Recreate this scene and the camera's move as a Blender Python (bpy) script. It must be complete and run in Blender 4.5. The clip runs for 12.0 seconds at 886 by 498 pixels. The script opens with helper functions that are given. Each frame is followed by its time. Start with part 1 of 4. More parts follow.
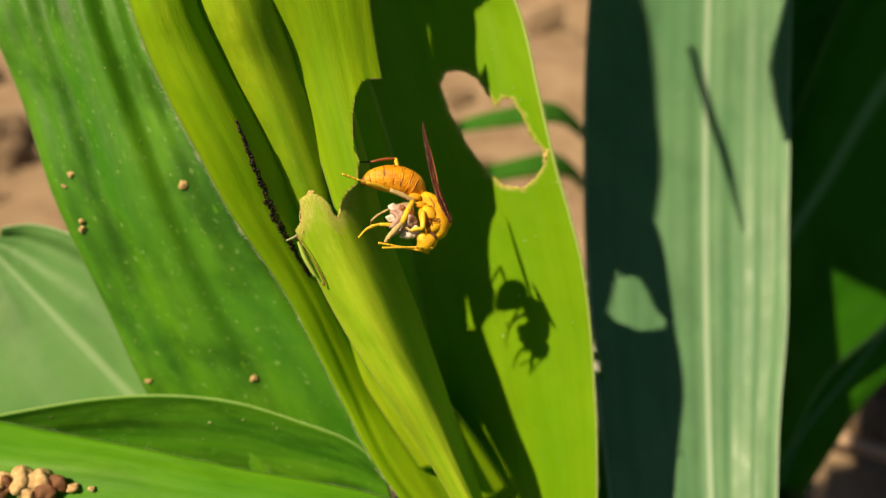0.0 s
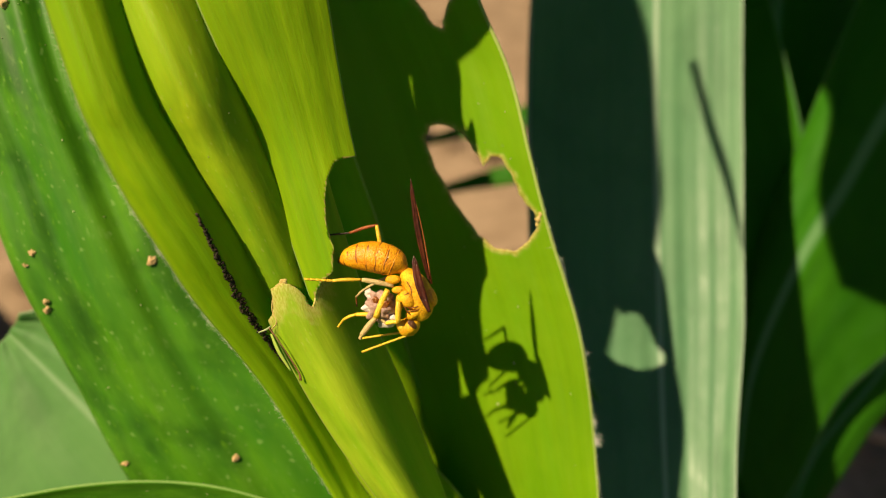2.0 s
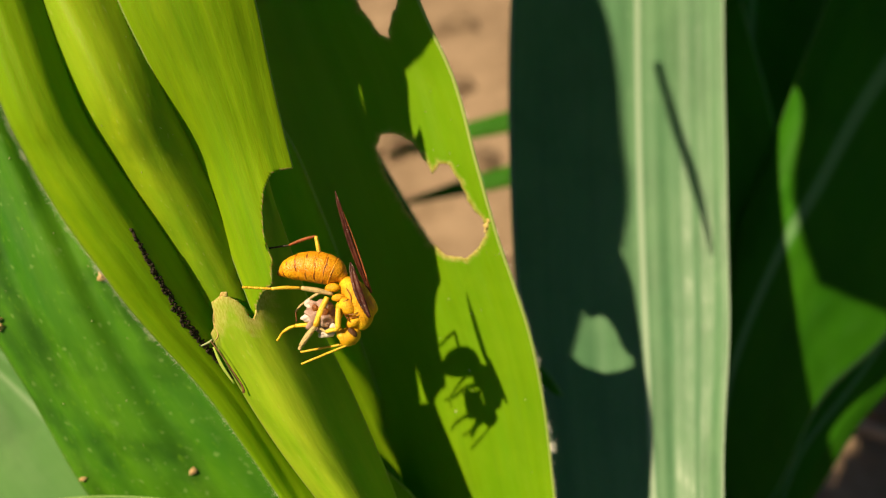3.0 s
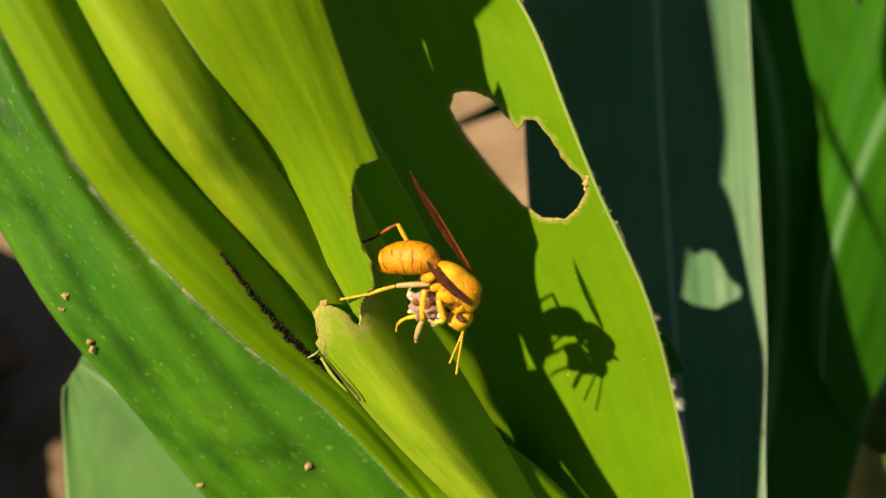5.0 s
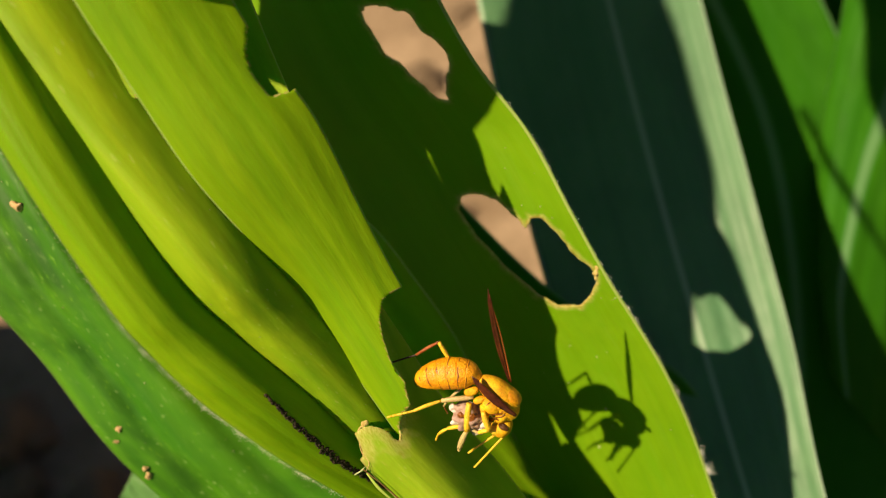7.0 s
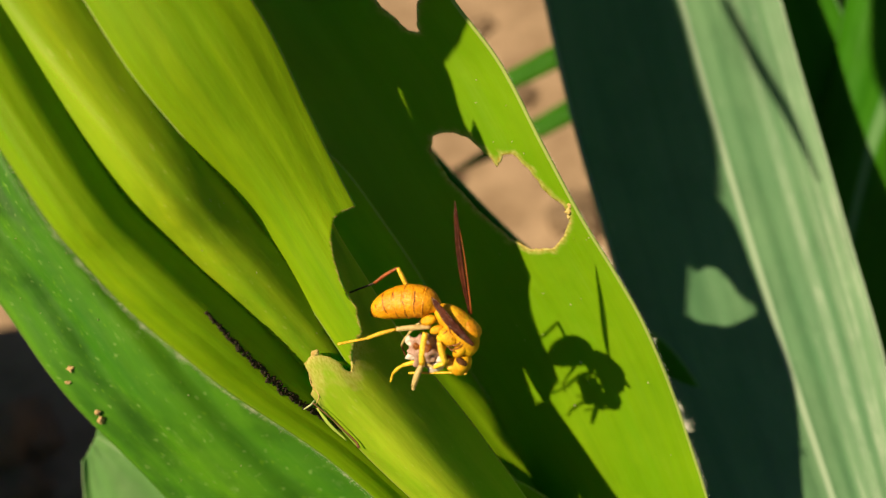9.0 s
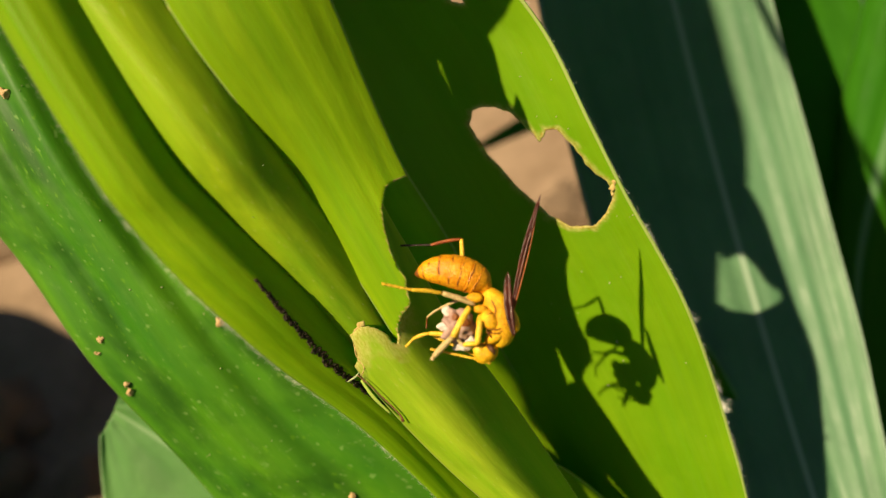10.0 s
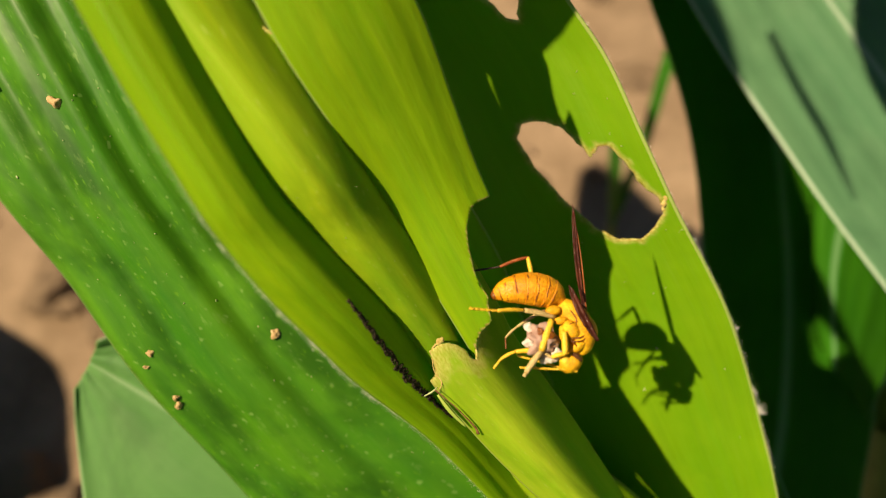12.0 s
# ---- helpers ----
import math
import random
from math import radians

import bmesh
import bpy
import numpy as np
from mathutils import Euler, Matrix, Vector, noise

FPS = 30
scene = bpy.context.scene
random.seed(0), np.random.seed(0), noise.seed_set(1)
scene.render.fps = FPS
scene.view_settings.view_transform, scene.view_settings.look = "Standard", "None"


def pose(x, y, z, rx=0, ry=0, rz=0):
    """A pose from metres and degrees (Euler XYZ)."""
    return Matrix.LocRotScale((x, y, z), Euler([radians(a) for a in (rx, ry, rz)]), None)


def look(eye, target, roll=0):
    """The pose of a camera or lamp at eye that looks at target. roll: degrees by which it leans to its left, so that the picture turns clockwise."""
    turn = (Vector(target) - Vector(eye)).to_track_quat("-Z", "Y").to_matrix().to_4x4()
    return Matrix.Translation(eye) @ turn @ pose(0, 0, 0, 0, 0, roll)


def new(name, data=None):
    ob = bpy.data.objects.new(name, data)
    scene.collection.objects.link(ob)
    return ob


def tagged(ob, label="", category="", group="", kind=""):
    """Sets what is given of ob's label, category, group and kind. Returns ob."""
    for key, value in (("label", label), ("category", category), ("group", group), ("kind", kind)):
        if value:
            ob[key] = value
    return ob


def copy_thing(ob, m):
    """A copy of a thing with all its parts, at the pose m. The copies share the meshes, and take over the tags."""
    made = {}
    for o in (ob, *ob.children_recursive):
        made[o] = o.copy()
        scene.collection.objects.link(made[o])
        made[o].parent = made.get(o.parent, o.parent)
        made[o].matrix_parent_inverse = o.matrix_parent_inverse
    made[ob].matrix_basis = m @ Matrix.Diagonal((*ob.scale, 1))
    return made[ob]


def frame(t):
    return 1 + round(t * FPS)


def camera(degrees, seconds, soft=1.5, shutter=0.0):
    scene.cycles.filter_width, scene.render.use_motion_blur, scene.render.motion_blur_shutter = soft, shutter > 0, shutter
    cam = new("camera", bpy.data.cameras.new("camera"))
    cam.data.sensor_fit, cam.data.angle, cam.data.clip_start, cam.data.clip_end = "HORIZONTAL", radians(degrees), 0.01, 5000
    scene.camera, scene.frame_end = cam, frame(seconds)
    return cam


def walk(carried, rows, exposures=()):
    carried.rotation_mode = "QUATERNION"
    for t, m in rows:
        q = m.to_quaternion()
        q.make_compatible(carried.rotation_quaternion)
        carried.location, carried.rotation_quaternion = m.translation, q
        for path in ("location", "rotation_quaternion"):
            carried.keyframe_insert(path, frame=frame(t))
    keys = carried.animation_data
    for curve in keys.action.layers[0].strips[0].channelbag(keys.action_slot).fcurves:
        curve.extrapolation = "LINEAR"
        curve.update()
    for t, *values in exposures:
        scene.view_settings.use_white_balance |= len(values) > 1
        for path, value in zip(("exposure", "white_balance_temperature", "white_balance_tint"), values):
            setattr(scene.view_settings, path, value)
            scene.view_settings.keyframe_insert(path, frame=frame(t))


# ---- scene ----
cam = camera(60.0, 12.0, soft=1.15)
PATH = [
    (0, (0.00566, 0.00035, 0.55049), (-0.0187, 1.6543, -0.5738), -3.50),
    (0.5, (0.00932, 0.00727, 0.55024), (-0.0282, 1.6632, -0.5707), -3.95),
    (1, (0.01400, 0.01549, 0.54873), (-0.0491, 1.6573, -0.5917), -5.03),
    (1.5, (0.01316, 0.02413, 0.55807), (-0.0338, 1.6304, -0.6326), -5.22),
    (2, (0.01068, 0.01867, 0.55931), (-0.0398, 1.6359, -0.6162), -5.53),
    (2.5, (0.01567, 0.01863, 0.55763), (-0.0313, 1.6457, -0.6044), -6.10),
    (4.5, (0.02619, 0.02217, 0.56458), (-0.1816, 1.5747, -0.6790), -13.52),
    (5, (0.01236, 0.03485, 0.56339), (-0.1908, 1.5065, -0.7756), -17.85),
    (5.5, (-0.00346, 0.04474, 0.56327), (-0.1244, 1.5204, -0.7813), -19.89),
    (6, (0.00071, 0.04227, 0.56241), (-0.1624, 1.5589, -0.7311), -22.63),
    (6.5, (0.02517, 0.03799, 0.57379), (-0.2886, 1.5004, -0.7540), -27.20),
    (7, (0.01592, 0.03906, 0.57910), (-0.2052, 1.5470, -0.7160), -24.59),
    (7.5, (0.01945, 0.02546, 0.56667), (-0.2429, 1.5240, -0.7316), -24.85),
    (9.5, (0.01783, 0.03446, 0.56154), (-0.2153, 1.5969, -0.6650), -23.19),
    (10, (0.00895, 0.03350, 0.56148), (-0.2079, 1.5682, -0.7025), -22.15),
    (10.5, (0.00650, 0.03290, 0.56327), (-0.2195, 1.5296, -0.7439), -22.23),
    (11, (-0.00227, 0.03392, 0.56384), (-0.1777, 1.5095, -0.7748), -20.82),
    (11.5, (-0.00750, 0.04044, 0.57154), (-0.0940, 1.5138, -0.7782), -18.36),
    (12, (-0.01003, 0.03788, 0.57232), (-0.0690, 1.5207, -0.7685), -18.34),
]
walk(cam, [(t, look(eye, target, roll)) for t, eye, target, roll in PATH])

cam.data.dof.use_dof, cam.data.dof.focus_distance, cam.data.dof.aperture_fstop = True, 0.120, 12.0

# ---- world and sun ----
SUN_WAY = Vector((0.4757, 0.2998, -0.8270))
sun_data = bpy.data.lights.new("sun", "SUN")
sun_data.energy, sun_data.angle, sun_data.color = 6.4, radians(0.9), (1.0, 0.78, 0.50)
sun = new("sun", sun_data)
sun.matrix_basis = look((0, 0, 3), Vector((0, 0, 3)) + SUN_WAY)
world = bpy.data.worlds.new("sky")
scene.world = world
world.use_nodes = True
sky = world.node_tree.nodes.new("ShaderNodeTexSky")
sky.sky_type, sky.sun_disc, sky.ozone_density = "NISHITA", False, 1.0
sky.sun_elevation = math.asin(-SUN_WAY.z / SUN_WAY.length)
sky.sun_rotation = math.atan2(-SUN_WAY.x, -SUN_WAY.y)
world.node_tree.links.new(sky.outputs[0], world.node_tree.nodes["Background"].inputs[0])
world.node_tree.nodes["Background"].inputs[1].default_value = 0.028
scene.view_settings.exposure = 0.40


# ---- materials ----
def shader(name):
    m = bpy.data.materials.new(name)
    m.use_nodes = True
    t = m.node_tree
    return m, t, t.nodes["Principled BSDF"]


def node(t, kind, **sockets):
    n = t.nodes.new(kind)
    for key, value in sockets.items():
        k = key.replace("_", " ")
        n.inputs[k].default_value = value
    return n


def noise_at(t, vec, scale, detail=4.0, rough=0.55):
    n = node(t, "ShaderNodeTexNoise", Scale=scale, Detail=detail, Roughness=rough)
    if vec is not None:
        t.links.new(vec, n.inputs["Vector"])
    return n


def ramp(t, fac, stops):
    n = t.nodes.new("ShaderNodeValToRGB")
    e = n.color_ramp.elements
    while len(e) < len(stops):
        e.new(0.5)
    for k, (p, c) in enumerate(stops):
        e[k].position, e[k].color = p, (*c, 1)
    t.links.new(fac, n.inputs[0])
    return n


def mix(t, fac, a, b, kind="MIX"):
    n = t.nodes.new("ShaderNodeMix")
    n.data_type, n.blend_type = "RGBA", kind
    for sock, v in ((n.inputs[0], fac), (n.inputs[6], a), (n.inputs[7], b)):
        if isinstance(v, (int, float)):
            sock.default_value = v
        elif isinstance(v, tuple):
            sock.default_value = (*v, 1)
        else:
            t.links.new(v, sock)
    return n.outputs[2]


def math_node(t, kind, a, b=0.0):
    n = t.nodes.new("ShaderNodeMath")
    n.operation = kind
    for sock, v in zip(n.inputs, (a, b)):
        if isinstance(v, (int, float)):
            sock.default_value = v
        else:
            t.links.new(v, sock)
    return n.outputs[0]


def leaf_material(name, green, yellow, pale, rough=0.45, thin=0.35, rib=0.5, veins=34.0, yellowing=0.5, gloss=0.2, mottle=0.3, spots=0.0, rib_width=0.014, flecks=0.0):
    """Maize blade: fine parallel veins, yellow streaks along them, a pale midrib, pores and light through the blade."""
    m, t, b = shader(name)
    uv = t.nodes.new("ShaderNodeUVMap").outputs[0]
    sep = t.nodes.new("ShaderNodeSeparateXYZ")
    t.links.new(uv, sep.inputs[0])
    def stretched(sx, sy):
        n = t.nodes.new("ShaderNodeMapping")
        n.inputs["Scale"].default_value = (sx, sy, 1)
        t.links.new(uv, n.inputs[0])
        return n.outputs[0]
    streak = noise_at(t, stretched(3.4, 20.0), 1.0, 4.0).outputs[0]
    vein = noise_at(t, stretched(veins, 9.0), 1.0, 2.0, 0.5).outputs[0]
    fine = noise_at(t, stretched(veins * 4, 60.0), 1.0, 2.0).outputs[0]
    blotch = noise_at(t, stretched(4.0, 60.0), 1.0, 5.0, 0.65).outputs[0]
    c = ramp(t, streak, [(0.35, green), (0.35 + 0.4 / max(yellowing, 0.05) * 0.5, yellow)]).outputs[0]
    dark = tuple(v * 0.62 for v in green)
    c = mix(t, ramp(t, vein, [(0.36, (0.16,) * 3), (0.6, (0,) * 3)]).outputs[0], c, dark)
    c = mix(t, ramp(t, fine, [(0.5, (0,) * 3), (0.8, (0.06,) * 3)]).outputs[0], c, pale)
    c = mix(t, ramp(t, blotch, [(0.52, (0,) * 3), (0.72, (0.3,) * 3)]).outputs[0], c, yellow)
    # cloudy dark patches and small bleached spots
    cloud = noise_at(t, stretched(3.2, 38.0), 1.0, 4.0, 0.6).outputs[0]
    c = mix(t, ramp(t, cloud, [(0.36, (mottle,) * 3), (0.52, (0,) * 3)]).outputs[0], c, tuple(v * 0.5 for v in green))
    if spots:
        spot = noise_at(t, stretched(34.0, 520.0), 1.0, 1.0, 0.4).outputs[0]
        c = mix(t, ramp(t, spot, [(0.68, (0,) * 3), (0.74, (spots,) * 3)]).outputs[0], c, tuple(v * 1.15 for v in pale))
    if flecks:
        # feeding scars: short bleached dashes and pale rubbed patches along the veins
        dash = noise_at(t, stretched(46.0, 330.0), 1.0, 2.0, 0.5).outputs[0]
        c = mix(t, ramp(t, dash, [(0.64, (0,) * 3), (0.72, (flecks,) * 3)]).outputs[0], c, yellow)
        rub = noise_at(t, stretched(14.0, 120.0), 1.0, 6.0, 0.7).outputs[0]
        c = mix(t, ramp(t, rub, [(0.60, (0,) * 3), (0.74, (flecks * 0.6,) * 3)]).outputs[0], c, pale)
    # pale midrib along the middle of the blade
    off = math_node(t, "ABSOLUTE", math_node(t, "SUBTRACT", sep.outputs[0], 0.5))
    c = mix(t, math_node(t, "MULTIPLY", ramp(t, off, [(rib_width * 0.55, (1,) * 3), (rib_width * 1.4, (0,) * 3)]).outputs[0], rib), c, pale)
    edge = math_node(t, "GREATER_THAN", off, 0.488)
    c = mix(t, math_node(t, "MULTIPLY", edge, 0.85), c, pale)
    # dried brown rim along chewed edges
    rim = t.nodes.new("ShaderNodeAttribute")
    rim.attribute_name = "rim"
    crust = noise_at(t, stretched(90.0, 900.0), 1.0, 3.0).outputs[0]
    c = mix(t, math_node(t, "MINIMUM", math_node(t, "MULTIPLY", rim.outputs["Fac"], 1.9), 0.95), c, ramp(t, crust, [(0.35, (0.40, 0.25, 0.05)), (0.6, (0.66, 0.58, 0.20))]).outputs[0])
    t.links.new(c, b.inputs["Base Color"])
    r = ramp(t, blotch, [(0.3, (rough - 0.08,) * 3), (0.7, (rough + 0.12,) * 3)]).outputs[0]
    t.links.new(r, b.inputs["Roughness"])
    b.inputs["Specular IOR Level"].default_value = gloss
    bump = node(t, "ShaderNodeBump", Strength=0.16, Distance=0.0003)
    t.links.new(mix(t, 0.35, vein, fine), bump.inputs["Height"])
    swell = node(t, "ShaderNodeBump", Strength=0.3, Distance=0.001)
    t.links.new(cloud, swell.inputs["Height"])
    t.links.new(swell.outputs[0], bump.inputs["Normal"])
    t.links.new(bump.outputs[0], b.inputs["Normal"])
    trans = t.nodes.new("ShaderNodeBsdfTranslucent")
    t.links.new(mix(t, 0.9, c, (green[0] * 0.25, min(0.85, green[1] * 1.9), green[2] * 0.5)), trans.inputs[0])
    t.links.new(bump.outputs[0], trans.inputs["Normal"])
    both = node(t, "ShaderNodeMixShader", Fac=thin)
    t.links.new(b.outputs[0], both.inputs[1])
    t.links.new(trans.outputs[0], both.inputs[2])
    t.links.new(both.outputs[0], t.nodes["Material Output"].inputs[0])
    return m


def rough_material(name, low, high, scale, rough=0.8, bump_m=0.0005, spec=0.3, metal=0.0):
    m, t, b = shader(name)
    vec = t.nodes.new("ShaderNodeTexCoord").outputs["Object"]
    big = noise_at(t, vec, scale, 6.0, 0.62).outputs[0]
    small = noise_at(t, vec, scale * 9, 4.0, 0.6).outputs[0]
    c = ramp(t, big, [(0.32, low), (0.68, high)]).outputs[0]
    c = mix(t, ramp(t, small, [(0.4, (0.3,) * 3), (0.6, (0,) * 3)]).outputs[0], c, tuple(v * 0.55 for v in low))
    t.links.new(c, b.inputs["Base Color"])
    b.inputs["Roughness"].default_value = rough
    b.inputs["Specular IOR Level"].default_value = spec
    bump = node(t, "ShaderNodeBump", Strength=0.7, Distance=bump_m)
    t.links.new(mix(t, 0.4, big, small), bump.inputs["Height"])
    t.links.new(bump.outputs[0], b.inputs["Normal"])
    return m


YOUNG = leaf_material("young_blade", (0.195, 0.37, 0.004), (0.34, 0.49, 0.004), (0.40, 0.49, 0.16), 0.5, 0.4, 0.0, 20, 0.5, 0.12, 0.25)
YELLOW = leaf_material("yellowing_blade", (0.23, 0.42, 0.010), (0.47, 0.57, 0.012), (0.46, 0.52, 0.12), 0.5, 0.35, 0.0, 12, 0.6, 0.15, 0.45, 0.3)
YELLOWED = leaf_material("yellowed_blade", (0.25, 0.43, 0.010), (0.43, 0.54, 0.025), (0.50, 0.52, 0.14), 0.5, 0.35, 0.0, 12, 0.7, 0.15, 0.35, 0.2)
HOLED = leaf_material("holed_blade", (0.150, 0.33, 0.003), (0.23, 0.39, 0.004), (0.38, 0.46, 0.14), 0.5, 0.35, 0.0, 40, 0.4, 0.12, 0.15)
MATURE = leaf_material("mature_blade", (0.045, 0.19, 0.008), (0.12, 0.32, 0.010), (0.25, 0.43, 0.11), 0.42, 0.25, 0.0, 16, 0.5, 0.3, 0.75, 0.4, flecks=0.7)
LUSH = leaf_material("lush_blade", (0.07, 0.25, 0.006), (0.13, 0.33, 0.006), (0.21, 0.42, 0.08), 0.48, 0.28, 0.0, 24, 0.5, 0.15)
PALE = leaf_material("pale_blade", (0.085, 0.215, 0.10), (0.125, 0.26, 0.125), (0.34, 0.47, 0.34), 0.5, 0.25, 0.8, 26, 0.5, 0.45, 0.3, flecks=0.3)
SEEDLING = leaf_material("seedling_blade", (0.11, 0.27, 0.07), (0.15, 0.32, 0.09), (0.28, 0.44, 0.22), 0.42, 0.3, 0.7, 26, 0.5, 0.5, 0.4)
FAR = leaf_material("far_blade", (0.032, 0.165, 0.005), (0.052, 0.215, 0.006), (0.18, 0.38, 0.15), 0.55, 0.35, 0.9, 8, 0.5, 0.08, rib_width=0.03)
SOIL = rough_material("dry_soil", (0.19, 0.135, 0.085), (0.33, 0.245, 0.165), 11.0, 0.95, 0.012, 0.1)
STRAW = rough_material("dry_straw", (0.34, 0.23, 0.15), (0.55, 0.40, 0.29), 60.0, 0.7, 0.0008, 0.2)
STALK = rough_material("stalk_green", (0.10, 0.18, 0.03), (0.17, 0.26, 0.06), 30.0, 0.5, 0.0005)


# ---- shaping helpers ----
def part(name, bm, material, parent, label=""):
    me = bpy.data.meshes.new(name)
    bm.to_mesh(me)
    bm.free()
    for p in me.polygons:
        p.use_smooth = True
    if material:
        me.materials.append(material)
    ob = new(name, me)
    ob.parent = parent
    if label:
        ob["label"] = label
    return ob


def curve_at(points, x):
    """Smooth way through evenly counted control points, x from 0 to their number less one."""
    i = min(max(int(x), 0), len(points) - 2)
    f = x - i
    a, b = points[i], points[i + 1]
    p = points[i - 1] if i else a * 2 - b
    n = points[i + 2] if i + 2 < len(points) else b * 2 - a
    return 0.5 * (2 * a + (b - p) * f + (2 * p - 5 * a + 4 * b - n) * f * f + (3 * a - p - 3 * b + n) * f ** 3)


def inside(poly, x, y):
    hit = False
    for (x0, y0), (x1, y1) in zip(poly, poly[1:] + poly[:1]):
        if (y0 > y) != (y1 > y) and x < (x1 - x0) * (y - y0) / (y1 - y0) + x0:
            hit = not hit
    return hit


def nearest(poly, x, y):
    best = None
    for (x0, y0), (x1, y1) in zip(poly, poly[1:] + poly[:1]):
        dx, dy = x1 - x0, y1 - y0
        f = max(0.0, min(1.0, ((x - x0) * dx + (y - y0) * dy) / (dx * dx + dy * dy + 1e-9)))
        px, py = x0 + f * dx, y0 + f * dy
        d = math.hypot(px - x, py - y)
        if best is None or d < best[0]:
            best = (d, px, py)
    return best


def ragged(poly, step=0.7, rough=0.35, seed=3):
    """The outline of a bite: a polygon with small uneven nibbles."""
    rng, out = random.Random(seed), []
    for (x0, y0), (x1, y1) in zip(poly, poly[1:] + poly[:1]):
        n = max(1, int(math.hypot(x1 - x0, y1 - y0) / step))
        for k in range(n):
            f = k / n
            out.append((x0 + (x1 - x0) * f + rng.uniform(-rough, rough), y0 + (y1 - y0) * f + rng.uniform(-rough, rough)))
    return out


def blade(name, rows, material, parent, label="", cuts=(), cell=1.2, folds=0.25, thick=0.3, seed=0, fold_count=5, brown=0.0):
    """A maize blade through cross-sections (edge, middle, edge) in millimetres of the plant's space, with bites cut out at their depth."""
    rows = [[Vector((x, y, -d)) for x, y, d in r] for r in rows]
    length = sum((b[1] - a[1]).length for a, b in zip(rows, rows[1:]))
    width = max((r[0] - r[1]).length + (r[1] - r[2]).length for r in rows)
    n, m = max(8, int(length / cell)), max(8, int(width / cell))
    bm = bmesh.new()
    uv, rim = bm.loops.layers.uv.new("UVMap"), bm.verts.layers.float.new("rim")
    grid, where = [], {}
    rng = random.Random(seed)
    phase = [rng.uniform(0, 6.28) for _ in range(4)]
    for i in range(n + 1):
        x = i / n * (len(rows) - 1)
        l, c, r = (curve_at([row[k] for row in rows], x) for k in range(3))
        line = []
        for j in range(m + 1):
            f = j / m
            p = l * (2 * (f - 0.5) * (f - 1)) + c * (4 * f * (1 - f)) + r * (2 * f * (f - 0.5))
            s = i / n * length
            wave = folds * (math.sin(fold_count * 6.28 * f + phase[0] + s * 0.01) + 0.6 * math.sin(fold_count * 14.1 * f + phase[1]) + 0.8 * math.sin(s * 0.13 + phase[2]) * (abs(f - 0.5) * 2) ** 2)
            p = p + Vector((0, 0, wave))
            v = bm.verts.new(p)
            where[v] = (f, s / 1000)
            line.append(v)
        grid.append(line)
    gone, edge = set(), set()
    for depth, cut in cuts:
        xs, ys = [p[0] for p in cut], [p[1] for p in cut]
        for line in grid:
            for v in line:
                k = depth / -v.co.z
                x, y = v.co.x * k, v.co.y * k
                if min(xs) < x < max(xs) and min(ys) < y < max(ys) and inside(cut, x, y):
                    d, px, py = nearest(cut, x, y)
                    if d < cell * 0.75:
                        v.co.x, v.co.y = px / k, py / k
                        edge.add(v)
                        v[rim] = 1.0
                    else:
                        gone.add(v)
                elif brown and min(xs) - brown < x < max(xs) + brown and min(ys) - brown < y < max(ys) + brown:
                    d = nearest(cut, x, y)[0] * (1 + 0.8 * noise.noise((x * 0.9, y * 0.9, 3.0)))
                    if d < brown:
                        v[rim] = max(v[rim], 0.42 * (1 - d / brown))
    for i in range(n):
        for j in range(m):
            q = (grid[i][j], grid[i][j + 1], grid[i + 1][j + 1], grid[i + 1][j])
            if any(v in gone for v in q) or all(v in edge for v in q):
                continue
            face = bm.faces.new(q)
            for loop in face.loops:
                loop[uv].uv = where[loop.vert]
    bmesh.ops.delete(bm, geom=[v for v in bm.verts if not v.link_faces], context="VERTS")
    for v in bm.verts:
        v.co /= 1000
    ob = part(name, bm, material, parent, label)
    solid = ob.modifiers.new("thickness", "SOLIDIFY")
    solid.thickness, solid.offset = thick / 1000, 0
    return ob


def stalk(bm, a, b, ra, rb, sides=14, rings=24, node_gap=0.13, wob=0.0):
    a, b = Vector(a), Vector(b)
    axis = (b - a).normalized()
    s = axis.orthogonal().normalized()
    u = axis.cross(s)
    last = None
    for k in range(rings + 1):
        f = k / rings
        d = (b - a).length * f
        r = ra + (rb - ra) * f + 0.0015 * math.exp(-(((d % node_gap) - 0.02) / 0.006) ** 2)
        ring = [bm.verts.new(a + axis * d + (s * math.cos(q) + u * math.sin(q)) * r) for q in (6.2832 * j / sides for j in range(sides))]
        if last:
            for j in range(sides):
                bm.faces.new((last[j], last[(j + 1) % sides], ring[(j + 1) % sides], ring[j]))
        last = ring
    return bm


# ---- ground ----
def make_ground():
    bm = bmesh.new()
    rng = random.Random(4)
    grid = []
    span = [-200, -60, -20, -8, -4] + [x * 0.1 - 2.5 for x in range(51)] + [4, 8, 20, 60, 200]
    for x in span:
        line = []
        for y in span:
            near = max(abs(x), abs(y)) < 2.6
            z = 0.03 * noise.noise((x * 2.3, y * 2.3, 0.0)) + 0.02 * noise.noise((x * 7, y * 7, 2.0)) if near else 0.0
            line.append(bm.verts.new((x, y + 0.8, z)))
        grid.append(line)
    for i in range(len(span) - 1):
        for j in range(len(span) - 1):
            bm.faces.new((grid[i][j], grid[i + 1][j], grid[i + 1][j + 1], grid[i][j + 1]))
    return tagged(part("ground", bm, SOIL, None), "dry pinkish brown bare field soil with low clods", "soil", kind="structure")


make_ground()


